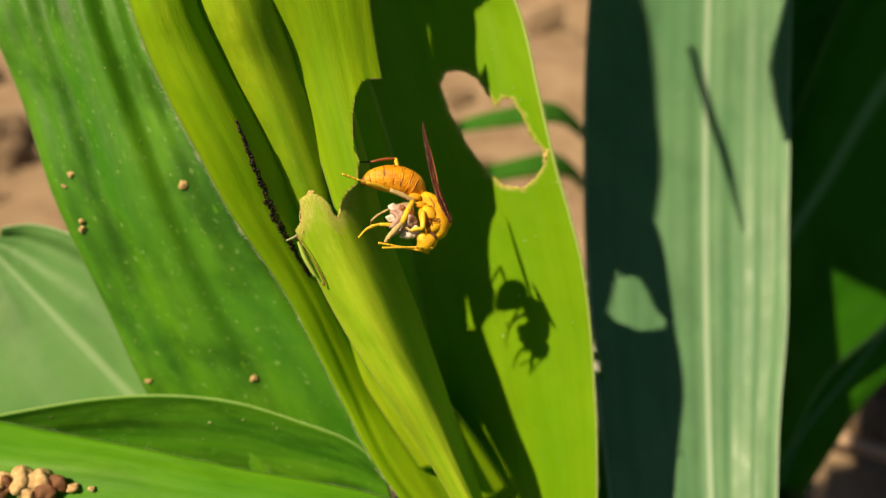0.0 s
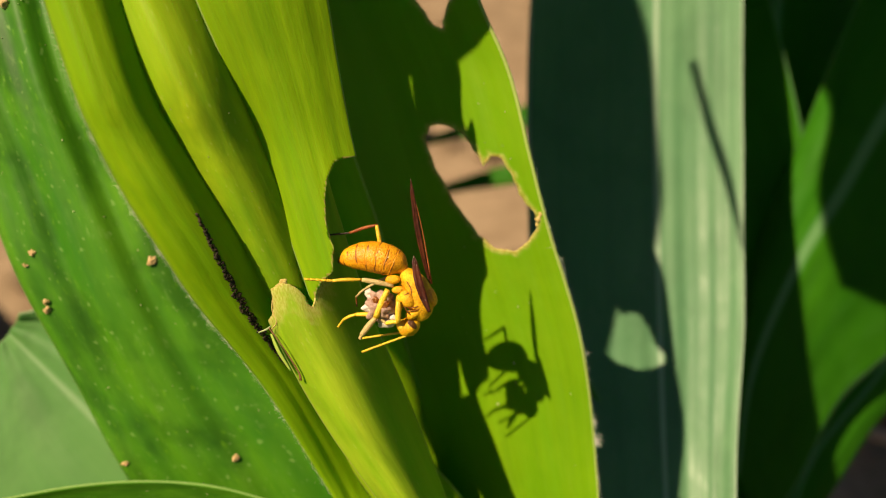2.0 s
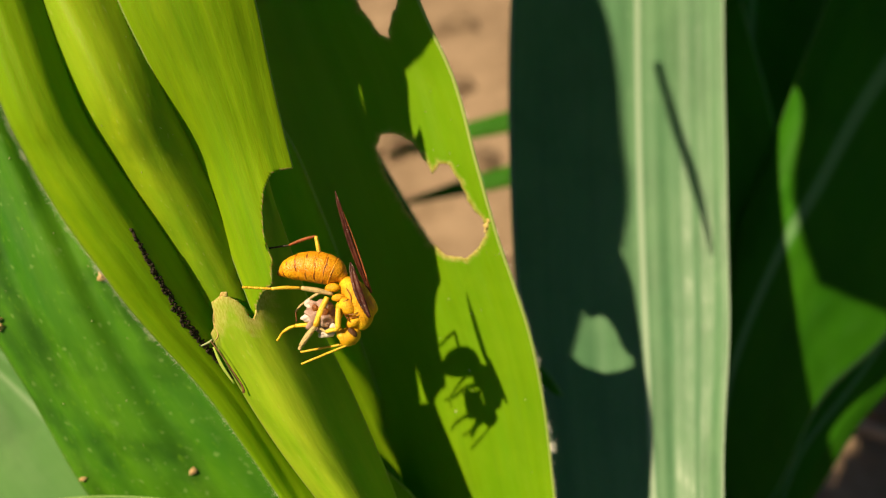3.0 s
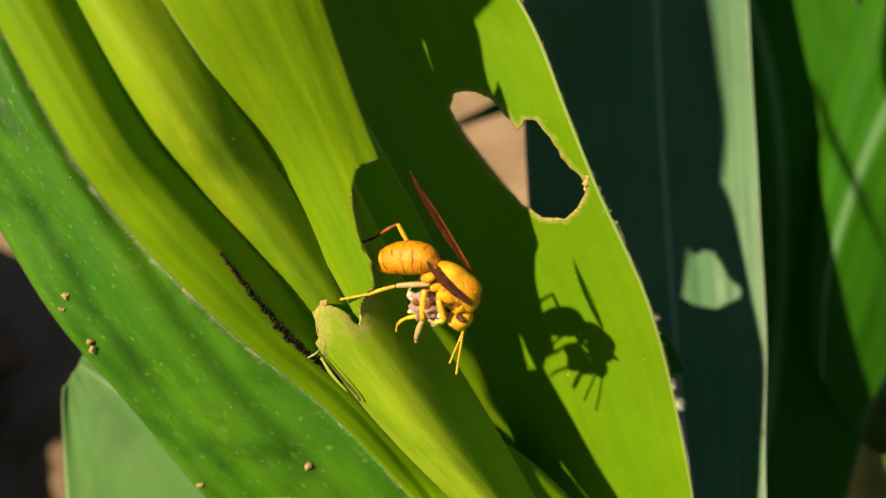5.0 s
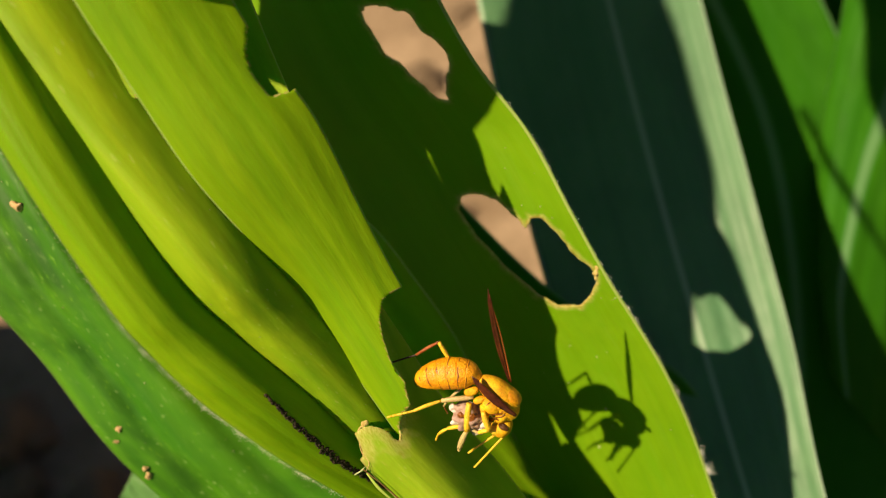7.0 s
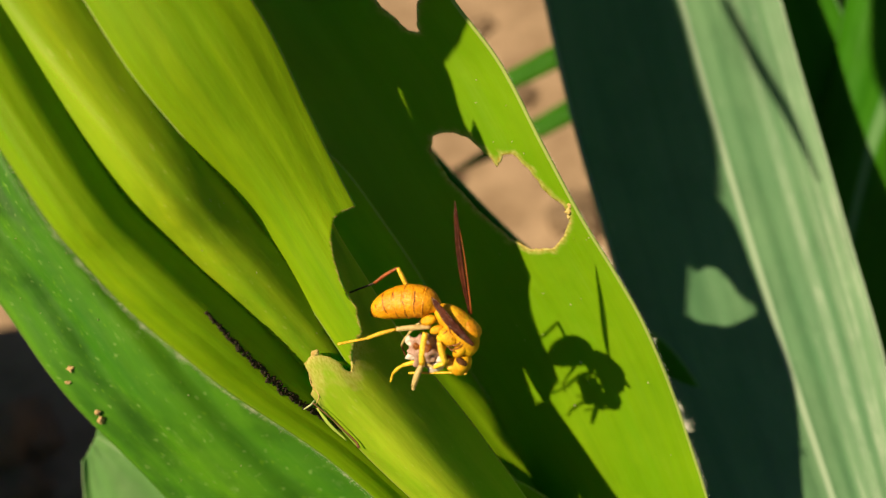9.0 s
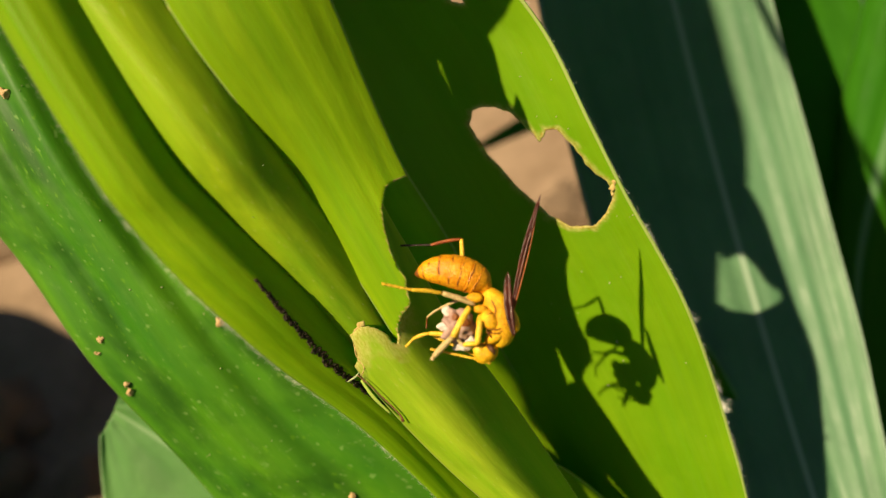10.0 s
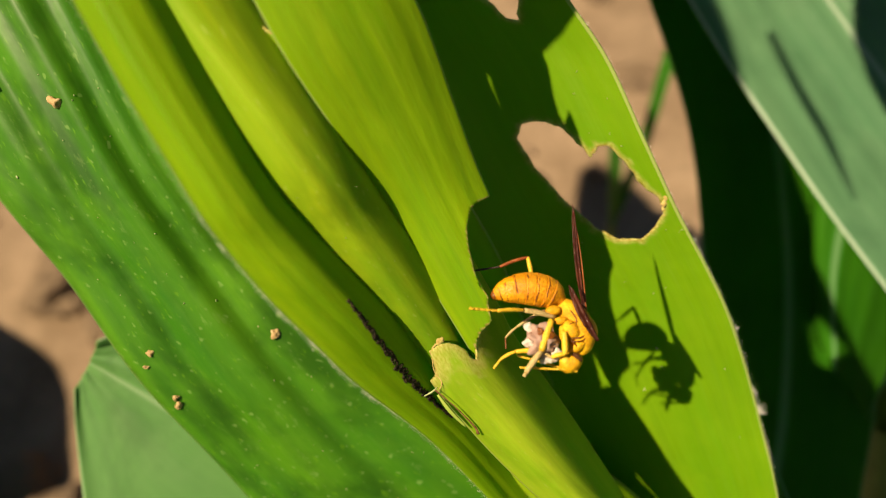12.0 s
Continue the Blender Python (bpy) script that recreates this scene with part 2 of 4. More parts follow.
def make_clods():
    """Dry clods of soil lying on the ground, most of them small."""
    rng = random.Random(12)
    shapes = []
    for k in range(7):
        bm = bmesh.new()
        bmesh.ops.create_icosphere(bm, subdivisions=3, radius=1.0)
        for v in bm.verts:
            p = v.co.copy()
            v.co = Vector((p.x, p.y * rng.uniform(0.75, 0.78), p.z * 0.62)) * (1 + 0.55 * noise.noise(p * 1.4 + Vector((k * 9.1, 0, 0))) + 0.18 * noise.noise(p * 4.0))
        me = bpy.data.meshes.new("clod")
        bm.to_mesh(me)
        bm.free()
        me.materials.append(SOIL)
        shapes.append(me)
    for k in range(150):
        x, y = rng.uniform(-1.1, 0.75), rng.uniform(0.42, 1.75)
        size = 0.012 + 0.05 * rng.random() ** 3
        ob = new("soil_clod", shapes[k % 7])
        ob.matrix_basis = Matrix.Translation((x, y, size * 0.1)) @ Matrix.Rotation(rng.uniform(0, 6.28), 4, "Z") @ Matrix.Diagonal((size, size, size, 1))
        tagged(ob, "rounded dry clod of brown soil on bare ground", "soil clod", "clods on the soil")


make_clods()

# ---- the bitten maize plant ----
# Its space: millimetres to the right, up and away, as seen from before the whorl.
WHORL = look((0.01400, 0.01549, 0.54873), (-0.0491, 1.6573, -0.5917), -5.03)
plant = tagged(new("maize_plant"), "young maize plant with chewed yellow-green whorl leaves", "maize plant")
plant.matrix_basis = WHORL
BITTEN_UPPER = [
    ((-46.5, 83.8, 99.8), (-37.2, 84.3, 100.4), (-31.2, 88.2, 105.0)),
    ((-44.6, 70.8, 102.1), (-35.8, 71.0, 102.4), (-27.9, 74.1, 107.0)),
    ((-41.9, 58.6, 104.6), (-33.0, 58.7, 104.6), (-24.7, 60.8, 108.5)),
    ((-39.0, 46.6, 107.0), (-29.4, 46.5, 106.8), (-20.7, 49.7, 110.5)),
    ((-35.1, 35.2, 111.1), (-26.4, 35.1, 110.6), (-18.7, 36.0, 113.5)),
    ((-31.8, 24.8, 115.6), (-23.9, 24.4, 113.8), (-17.0, 24.9, 116.0)),
    ((-28.1, 12.3, 117.7), (-20.7, 11.9, 114.9), (-14.1, 12.1, 116.9)),
    ((-23.4, -2.5, 118.3), (-17.4, -0.8, 115.8), (-11.6, 1.0, 117.8)),
]
BITTEN_LOWER = [
    ((-59.2, 97.0, 140.0), (-43.5, 90.1, 130.0), (-29.8, 87.2, 128.2)),
    ((-54.0, 76.4, 140.0), (-38.7, 70.9, 130.0), (-27.8, 67.3, 127.4)),
    ((-49.4, 57.8, 140.0), (-34.6, 53.3, 129.0), (-25.7, 49.1, 126.6)),
    ((-42.9, 43.4, 140.0), (-31.0, 39.7, 128.0), (-23.9, 34.3, 124.7)),
    ((-37.0, 29.6, 138.0), (-27.5, 27.2, 127.0), (-22.6, 20.7, 126.6)),
    ((-33.9, 18.8, 134.0), (-25.8, 17.7, 125.5), (-20.1, 10.8, 128.1)),
    ((-32.7, 8.1, 120.5), (-24.9, 7.1, 118.2), (-18.1, 4.1, 128.1)),
    ((-32.0, -0.8, 119.3), (-23.6, -1.3, 117.0), (-16.1, -3.4, 131.4)),
    ((-27.4, -11.9, 120.2), (-18.5, -12.3, 117.8), (-10.8, -16.5, 133.6)),
    ((-21.8, -22.3, 121.4), (-13.7, -22.8, 119.0), (-5.9, -29.7, 134.4)),
    ((-15.2, -32.3, 122.2), (-8.1, -33.3, 120.2), (-1.2, -42.9, 134.1)),
    ((-7.8, -44.4, 126.0), (-2.5, -45.6, 123.5), (3.9, -57.3, 135.0)),
    ((1.5, -60.2, 128.0), (5.5, -61.9, 126.0), (10.3, -76.0, 135.9)),
]
YELLOW_ROLL = [
    ((-71.4, 81.5, 109.5), (-51.3, 78.7, 106.0), (-47.1, 95.4, 129.5)),
    ((-62.3, 60.2, 110.0), (-45.8, 58.3, 106.5), (-41.1, 70.9, 130.0)),
    ((-50.1, 35.2, 110.5), (-36.9, 34.0, 107.0), (-34.5, 41.4, 130.5)),
    ((-46.0, 24.2, 114.1), (-33.3, 23.5, 110.5), (-29.9, 28.7, 133.5)),
    ((-42.4, 14.7, 117.9), (-29.7, 14.2, 114.4), (-25.5, 17.2, 136.5)),
    ((-38.4, 4.1, 122.9), (-26.3, 3.4, 119.3), (-21.6, 5.2, 140.5)),
    ((-33.6, -7.0, 128.5), (-22.9, -7.4, 125.0), (-18.7, -7.5, 146.0)),
    ((-26.6, -20.0, 134.1), (-17.6, -19.4, 130.5), (-13.9, -22.3, 152.5)),
    ((-19.5, -34.0, 137.0), (-12.5, -33.0, 134.0), (-6.5, -39.8, 157.0)),
    ((-9.0, -50.0, 140.0), (-3.0, -49.0, 137.0), (2.7, -58.0, 160.0)),
]
FUZZY_LEAF = [
    ((-66.0, 76.6, 104.2), (-58.1, 75.4, 102.5), (-56.0, 87.1, 118.2)),
    ((-61.2, 55.9, 103.3), (-53.4, 55.0, 101.6), (-47.9, 64.0, 117.3)),
    ((-55.1, 33.0, 104.1), (-47.3, 32.6, 102.8), (-44.7, 37.5, 118.1)),
    ((-52.7, 24.5, 106.2), (-44.3, 24.2, 104.9), (-40.7, 27.5, 120.2)),
    ((-49.4, 16.3, 108.5), (-40.6, 16.2, 107.6), (-36.4, 18.1, 122.5)),
    ((-45.4, 7.7, 112.1), (-36.5, 7.7, 111.7), (-32.0, 8.5, 126.1)),
    ((-41.8, -0.8, 117.3), (-33.0, -1.7, 117.8), (-27.4, -1.8, 131.3)),
    ((-33.3, -15.4, 124.9), (-27.4, -14.8, 127.4), (-21.9, -14.2, 138.9)),
    ((-24.7, -34.6, 133.6), (-20.2, -32.4, 136.7), (-12.4, -29.2, 147.6)),
    ((-17.7, -48.3, 135.7), (-13.3, -45.8, 138.9), (-1.5, -40.7, 149.7)),
    ((-6.9, -62.9, 137.8), (-2.8, -61.1, 141.0), (9.7, -56.9, 151.8)),
]
BROAD_LEAF = [
    ((-116.5, 98.4, 142.0), (-88.5, 94.2, 136.0), (-68.5, 97.0, 140.0)),
    ((-104.5, 66.1, 140.0), (-80.3, 63.3, 134.0), (-65.4, 66.1, 140.0)),
    ((-96.6, 40.0, 139.0), (-74.4, 38.6, 134.0), (-60.6, 40.6, 141.0)),
    ((-89.1, 20.7, 140.0), (-68.5, 20.1, 136.0), (-50.6, 21.0, 142.0)),
    ((-82.0, -0.4, 142.0), (-61.4, 0.1, 138.0), (-38.6, 2.2, 144.0)),
    ((-73.5, -21.4, 146.0), (-53.7, -18.7, 142.0), (-26.4, -16.1, 147.0)),
    ((-65.6, -39.7, 150.0), (-44.5, -36.4, 146.0), (-13.8, -33.2, 151.0)),
    ((-54.9, -61.1, 154.0), (-33.6, -56.2, 150.0), (-2.7, -52.4, 155.0)),
]
HOLED_LEAF = [
    ((-61.3, 126.8, 172.0), (-29.0, 114.3, 155.0), (-3.9, 101.0, 137.0)),
    ((-57.5, 93.9, 172.0), (-25.6, 84.6, 155.0), (-0.9, 74.8, 137.0)),
    ((-52.1, 68.1, 171.0), (-20.9, 61.4, 154.0), (3.4, 55.1, 137.0)),
    ((-45.8, 49.2, 171.0), (-14.5, 44.1, 153.0), (9.6, 39.3, 136.5)),
    ((-39.3, 30.2, 170.0), (-9.4, 27.0, 152.0), (13.1, 24.1, 136.0)),
    ((-33.1, 13.9, 170.0), (-4.9, 12.4, 151.5), (16.3, 11.1, 136.0)),
    ((-28.0, 1.4, 170.0), (-1.6, 1.2, 151.0), (19.4, 1.1, 136.5)),
    ((-24.3, -11.1, 170.0), (1.8, -9.9, 151.0), (22.2, -9.0, 137.5)),
    ((-18.0, -26.2, 170.0), (5.7, -23.3, 151.5), (24.3, -21.4, 139.0)),
    ((-11.8, -42.4, 170.0), (9.1, -37.9, 152.0), (25.5, -35.0, 140.0)),
    ((-6.8, -55.0, 170.0), (11.9, -49.3, 152.5), (26.1, -45.4, 140.5)),
    ((2.0, -80.0, 170.0), (16.6, -72.5, 154.0), (27.0, -67.3, 143.0)),
]
SUN_BLOCK_LEAF = [
    ((-70.9, 88.8, 119.5), (-57.4, 97.2, 131.5), (-40.4, 101.7, 138.5)),
    ((-62.3, 65.6, 120.0), (-49.9, 72.0, 132.0), (-35.2, 75.8, 139.0)),
    ((-50.0, 38.4, 120.5), (-41.3, 42.0, 132.5), (-30.3, 44.2, 139.5)),
    ((-45.4, 26.2, 123.5), (-36.4, 29.0, 135.5), (-21.9, 30.7, 142.5)),
    ((-41.1, 15.7, 126.5), (-31.8, 17.4, 138.5), (-17.4, 18.4, 145.5)),
    ((-36.5, 4.1, 130.5), (-27.6, 5.2, 142.5), (-13.8, 5.8, 149.5)),
    ((-31.8, -7.7, 136.0), (-23.9, -7.7, 148.0), (-11.8, -7.7, 155.0)),
    ((-25.1, -21.2, 142.5), (-18.2, -22.7, 154.5), (-7.9, -23.4, 161.5)),
    ((-18.4, -36.3, 147.0), (-10.6, -40.1, 159.0), (-0.3, -42.4, 166.0)),
    ((-7.4, -53.6, 150.0), (-0.5, -58.5, 162.0), (8.2, -61.6, 169.0)),
]
LOW_LEAF = [
    ((-117.1, -45.0, 141.0), (-118.9, -52.7, 147.0), (-118.5, -59.4, 150.0)),
    ((-99.5, -41.4, 141.0), (-100.6, -49.1, 147.0), (-101.0, -55.7, 150.0)),
    ((-86.3, -38.7, 141.0), (-86.8, -46.6, 147.0), (-87.5, -54.7, 151.0)),
    ((-73.0, -36.5, 141.0), (-73.0, -45.3, 147.0), (-73.6, -56.1, 152.0)),
    ((-59.6, -35.8, 141.0), (-59.1, -45.8, 147.0), (-59.2, -58.4, 152.0)),
    ((-46.1, -37.1, 141.0), (-45.1, -47.4, 147.0), (-44.8, -60.1, 152.0)),
    ((-32.5, -41.1, 141.0), (-32.1, -50.8, 147.0), (-31.4, -61.4, 151.0)),
    ((-23.4, -44.6, 141.0), (-22.7, -52.8, 146.0), (-21.7, -62.2, 150.0)),
    ((-16.6, -50.5, 142.0), (-15.6, -56.2, 146.0), (-14.4, -62.7, 148.0)),
]
LOW_FOLD = [
    ((-114.4, -36.4, 140.0), (-110.6, -49.6, 132.0), (-111.6, -66.0, 131.0)),
    ((-99.0, -39.6, 140.0), (-95.0, -50.5, 132.0), (-95.1, -65.9, 131.0)),
    ((-85.2, -42.1, 139.0), (-81.4, -51.5, 132.0), (-80.6, -66.8, 131.0)),
    ((-71.5, -44.2, 138.0), (-68.9, -52.4, 132.0), (-68.1, -67.8, 131.0)),
    ((-58.0, -46.4, 137.0), (-56.2, -54.4, 132.0), (-55.6, -68.8, 131.0)),
    ((-43.8, -49.3, 137.0), (-42.5, -56.4, 132.0), (-42.0, -69.7, 131.0)),
    ((-29.5, -51.7, 137.0), (-28.7, -58.4, 132.0), (-28.3, -70.7, 131.0)),
    ((-16.3, -54.9, 138.0), (-16.0, -61.2, 134.0), (-15.8, -71.5, 133.0)),
    ((-5.1, -60.7, 139.0), (-5.1, -65.5, 137.0), (-5.0, -73.8, 136.0)),
]
HOLE = [(-5.8, 26.8), (-5.0, 29.2), (-1.9, 29.7), (1.1, 28.2), (3.2, 25.1), (5.0, 22.3), (6.2, 24.1), (8.0, 24.1), (9.3, 22.0), (10.8, 18.5), (12.3, 15.4), (14.1, 13.9), (14.4, 10.8), (12.3, 7.8), (10.3, 6.4), (6.7, 7.0), (3.7, 9.3), (0.6, 13.4), (-1.9, 17.4), (-4.0, 21.5)]
UPPER_HOLE = [(-13.0, 64.0), (-11.8, 65.7), (-8.3, 65.3), (-5.2, 63.7), (-2.8, 59.6), (-0.2, 56.3), (-0.4, 53.9), (-1.8, 51.8), (-2.5, 47.4), (-4.2, 47.6), (-5.6, 49.9), (-7.5, 52.4), (-8.8, 54.8), (-10.8, 56.9), (-12.0, 60.3)]
BITE = [(-12.3, 27.4), (-16.7, 22.3), (-18.3, 22.1), (-19.8, 21.6), (-20.8, 19.3), (-21.5, 15.5), (-21.4, 12.9), (-20.3, 8.2), (-20.3, 4.4), (-21.9, 2.8), (-23.0, 0.9), (-23.2, -0.9), (-23.6, -1.5), (-25.1, -2.5), (-22.6, -10.2), (-5.5, -10.2), (-5.5, 27.4)]
UPPER_BITE = [(-25.3, 71.4), (-27.3, 67.9), (-28.8, 64.2), (-28.6, 60.6), (-27.4, 57.7), (-24.0, 57.1), (-19.0, 58.0), (-17.3, 69.1)]
CHEWED = [(-43.5, 30.6), (-43.5, 12.7), (-40.8, 10.0), (-36.3, 1.9), (-34.5, -5.3), (-32.3, -4.4), (-31.3, -2.6), (-31.1, 0.1), (-31.3, 1.9), (-29.6, 3.0), (-27.3, 2.2), (-26.0, 0.5), (-24.9, -1.5), (-23.5, 2.8), (-25.2, 9.1), (-26.7, 14.5), (-29.1, 21.7), (-32.3, 30.6)]
SPLIT_LEAF = [
    ((-59.3, 85.2, 111.2), (-55.2, 83.9, 109.3), (-48.3, 83.9, 112.3)),
    ((-52.7, 72.7, 111.2), (-48.5, 71.2, 108.9), (-41.7, 71.0, 111.4)),
    ((-46.1, 59.9, 110.6), (-42.8, 58.6, 108.5), (-36.8, 58.4, 110.9)),
    ((-40.3, 49.0, 110.2), (-37.9, 48.1, 108.0), (-32.9, 47.9, 110.5)),
    ((-37.4, 41.8, 112.4), (-35.7, 41.1, 110.6), (-31.1, 40.9, 113.0)),
    ((-34.2, 35.6, 116.6), (-33.6, 35.4, 116.1), (-29.4, 35.3, 118.5)),
]
SPLIT_BITE = [(-51.5, 68.0), (-47.3, 65.8), (-45.2, 61.7), (-43.8, 57.6), (-45.2, 56.2), (-49.3, 60.8)]
FAR_BROAD = [
    ((95.7, -61.5, 262.0), (95.8, -72.2, 252.0), (109.2, -96.3, 262.0)),
    ((101.5, -23.0, 262.0), (101.3, -36.9, 252.0), (120.8, -78.9, 262.0)),
    ((109.6, 11.8, 262.0), (116.2, -1.7, 252.0), (136.2, -50.0, 262.0)),
    ((122.7, 42.6, 262.0), (131.0, 22.5, 252.0), (159.4, -28.7, 262.0)),
    ((136.2, 75.4, 262.0), (146.0, 48.1, 252.0), (180.6, 0.2, 262.0)),
    ((151.7, 108.2, 262.0), (164.4, 74.4, 252.0), (205.7, 29.1, 262.0)),
    ((174.9, 150.5, 265.0), (190.8, 112.9, 255.0), (237.3, 68.5, 265.0)),
]
FAR_LOW = [
    ((125.1, -87.9, 285.0), (127.0, -94.6, 280.0), (135.6, -104.7, 285.0)),
    ((133.5, -62.8, 285.0), (137.3, -72.0, 280.0), (146.1, -87.9, 285.0)),
    ((148.2, -35.5, 285.0), (155.9, -49.3, 280.0), (162.9, -62.8, 285.0)),
    ((171.3, -8.2, 285.0), (176.5, -24.5, 280.0), (186.0, -41.8, 285.0)),
    ((204.8, 21.2, 285.0), (209.5, 2.3, 280.0), (219.5, -18.7, 285.0)),
    ((247.3, 55.4, 288.0), (253.1, 31.7, 285.0), (262.1, 8.7, 288.0)),
]
FAR_UP = [
    ((118.4, -44.0, 300.0), (120.4, -47.4, 294.0), (131.7, -52.8, 300.0)),
    ((116.2, 9.1, 300.0), (122.5, 4.5, 294.0), (140.5, -2.0, 300.0)),
    ((111.8, 53.2, 300.0), (124.7, 52.2, 294.0), (151.6, 46.6, 300.0)),
    ((109.6, 97.4, 300.0), (129.0, 95.5, 294.0), (162.6, 93.0, 300.0)),
    ((107.4, 152.7, 300.0), (131.2, 149.6, 294.0), (171.4, 152.7, 300.0)),
    ((105.9, 209.3, 302.0), (133.0, 206.5, 298.0), (168.1, 209.3, 302.0)),
]

holed = blade("leaf", HOLED_LEAF, HOLED, plant, "bright green leaf with a ragged chewed hole", [(138.5, ragged(HOLE, 1.1, 0.22, 1)), (138.0, ragged(UPPER_HOLE, 1.1, 0.3, 2))], 0.65, 0.16, 0.3, 1, 4, 0.9)
upper = blade("leaf", BITTEN_UPPER, YOUNG, plant, "yellow-green leaf bitten to a pointed tip", [(116.0, ragged(BITE, 1.3, 0.16, 5)), (116.0, ragged(UPPER_BITE, 1.2, 0.2, 6))], 0.45, 0.06, 0.3, 2, 3)
lower = blade("leaf", BITTEN_LOWER, YELLOWED, plant, "yellow-green leaf with a brown chewed top edge", [(122.0, ragged(CHEWED, 1.1, 0.2, 7))], 0.55, 0.06, 0.3, 3, 3, 2.6)
roll = blade("leaf", YELLOW_ROLL, YELLOW, plant, "rolled leaf with yellow streaks and a torn end", [], 1.0, 0.14, 0.3, 4, 3)
fuzzy = blade("leaf", FUZZY_LEAF, YOUNG, plant, "green leaf with a hairy pale margin", [], 1.1, 0.2, 0.3, 5, 3)
# hidden leaf added behind the roll to stop sun leaking onto the holed leaf
blade("leaf", SUN_BLOCK_LEAF, YOUNG, plant, "hidden inner leaf added to keep sun off the holed leaf", [], 1.4, 0.15, 0.3, 11, 3)
split = blade("leaf", SPLIT_LEAF, YELLOW, plant, "narrow pale leaf edge chewed ragged", [(123.0, ragged(SPLIT_BITE, 1.0, 0.3, 8))], 0.5, 0.08, 0.3, 10, 2)
broad = blade("leaf", BROAD_LEAF, MATURE, plant, "broad dark green leaf dotted with droppings", [], 1.2, 0.75, 0.3, 6, 3)
low = blade("leaf", LOW_LEAF, MATURE, plant, "curved green leaf folded along its length", [], 1.2, 0.15, 0.3, 7, 3)
low_fold = blade("leaf", LOW_FOLD, LUSH, plant, "folded bright green leaf with a hairy rim and droppings", [], 1.2, 0.15, 0.3, 8, 3)

# a leaf of the same plant standing close behind, in the shade of the others
SHADED_LEAF = [((edge - 62, y, 200.0), (edge - 28, y - 3, 190.0), (edge, y, 184.0)) for edge, y in ((-60, 130), (-34, 85), (-20, 58), (-7, 29), (8, 3), (23, -14), (35, -30), (43, -60), (50, -100), (56, -140))]
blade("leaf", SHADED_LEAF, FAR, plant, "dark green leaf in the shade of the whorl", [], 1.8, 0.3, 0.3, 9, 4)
root = bmesh.new()
stalk(root, (0.005, -0.075, -0.150), (0.035, -0.41, -0.385), 0.012, 0.016)
part("stalk", root, STALK, plant)


# ---- neighbouring maize ----
def swaying_leaf(rows):
    """The wide leaf that hangs beside the whorl; its space starts at the middle of its right edge."""
    out = []
    for y, left, mid, twist, lean in rows:
        k = (204 + lean) / 204
        shift = 82.6 * (k - 1)
        out.append(((left * 1.07 * k + shift, y * k, 3.0 + twist + lean), (mid * 1.07 * k + shift, y * k, 7.0 + lean), ((0.0 if y > -60 else -2.0) + shift, y * k, lean - twist)))
    return [tuple(tuple(v * 0.95 for v in p) for p in row) for row in out]


near_plant = tagged(new("maize_plant"), "neighbouring maize plant with a wide pale green sunlit leaf", "maize plant")
near_plant.matrix_basis = WHORL
wide_leaf = blade("leaf", swaying_leaf([(150, -47, -17.9, 1, 46), (100, -51, -19.5, 1, 34), (60, -54, -20.3, 0, 18), (20, -54.5, -20.3, 0, 4), (-20, -53, -19.5, 0, -8), (-60, -49, -18.3, 0, -22), (-100, -44, -16.4, 1, -32), (-150, -37, -13.3, 1, -38)]),
                  PALE, near_plant, "wide grey-green leaf half in shade with a pale midrib", [], 1.4, 0.22, 0.35, 21, 5)
bm = bmesh.new()
stalk(bm, (0.075, -0.16, -0.200), (0.095, -0.46, -0.41), 0.011, 0.015)
part("stalk", bm, STALK, near_plant)

far_plant = tagged(new("maize_plant"), "maize plant behind with broad dark green shaded leaves", "maize plant")
far_plant.matrix_basis = WHORL
blade("leaf", FAR_BROAD, FAR, far_plant, "broad dark green leaf with a lighter midrib", [], 2.2, 0.18, 0.35, 31, 4)
blade("leaf", FAR_LOW, FAR, far_plant, "", [], 2.2, 0.15, 0.35, 32, 4)
DARK_LEAF = [((60, 70, 262), (85, 82, 266), (112, 90, 262)), ((66, 20, 262), (96, 25, 267), (125, 30, 262)), ((62, -30, 262), (94, -30, 267), (125, -30, 262)), ((52, -80, 264), (84, -85, 268), (115, -90, 264)), ((40, -125, 266), (70, -132, 270), (100, -140, 266))]
blade("leaf", DARK_LEAF, FAR, far_plant, "", [], 2.2, 0.15, 0.35, 34, 4)
blade("leaf", FAR_UP, FAR, far_plant, "", [], 2.2, 0.15, 0.35, 33, 4)
bm = bmesh.new()
stalk(bm, (0.125, -0.10, -0.270), (0.16, -0.46, -0.50), 0.012, 0.016)
part("stalk", bm, STALK, far_plant)

# low leaf beside the broad one
low_plant = tagged(new("maize_plant"), "low maize seedling with a rounded pale leaf", "maize plant")
low_plant.matrix_basis = WHORL
low_rows = []
for s, half in ((0, 7), (5, 13), (14, 18), (30, 22), (55, 23), (85, 20), (120, 14)):
    cx, cy = -101 + 0.72 * s, -13 - 0.69 * s
    out = half * (1.0 + 1.3 * min(1.0, s / 30))
    low_rows.append(((cx - 0.69 * out, cy - 0.72 * out, 176 - s * 0.05), (cx, cy, 176 - s * 0.08), (cx + 0.69 * half, cy + 0.72 * half, 172 - s * 0.05)))
low_leaf = blade("leaf", low_rows, SEEDLING, low_plant, "rounded light green leaf blade", [], 1.5, 0.25, 0.35, 41, 3)
bm = bmesh.new()
stalk(bm, (-0.018, -0.092, -0.185), (-0.01, -0.44, -0.42), 0.008, 0.010)
part("stalk", bm, STALK, low_plant)


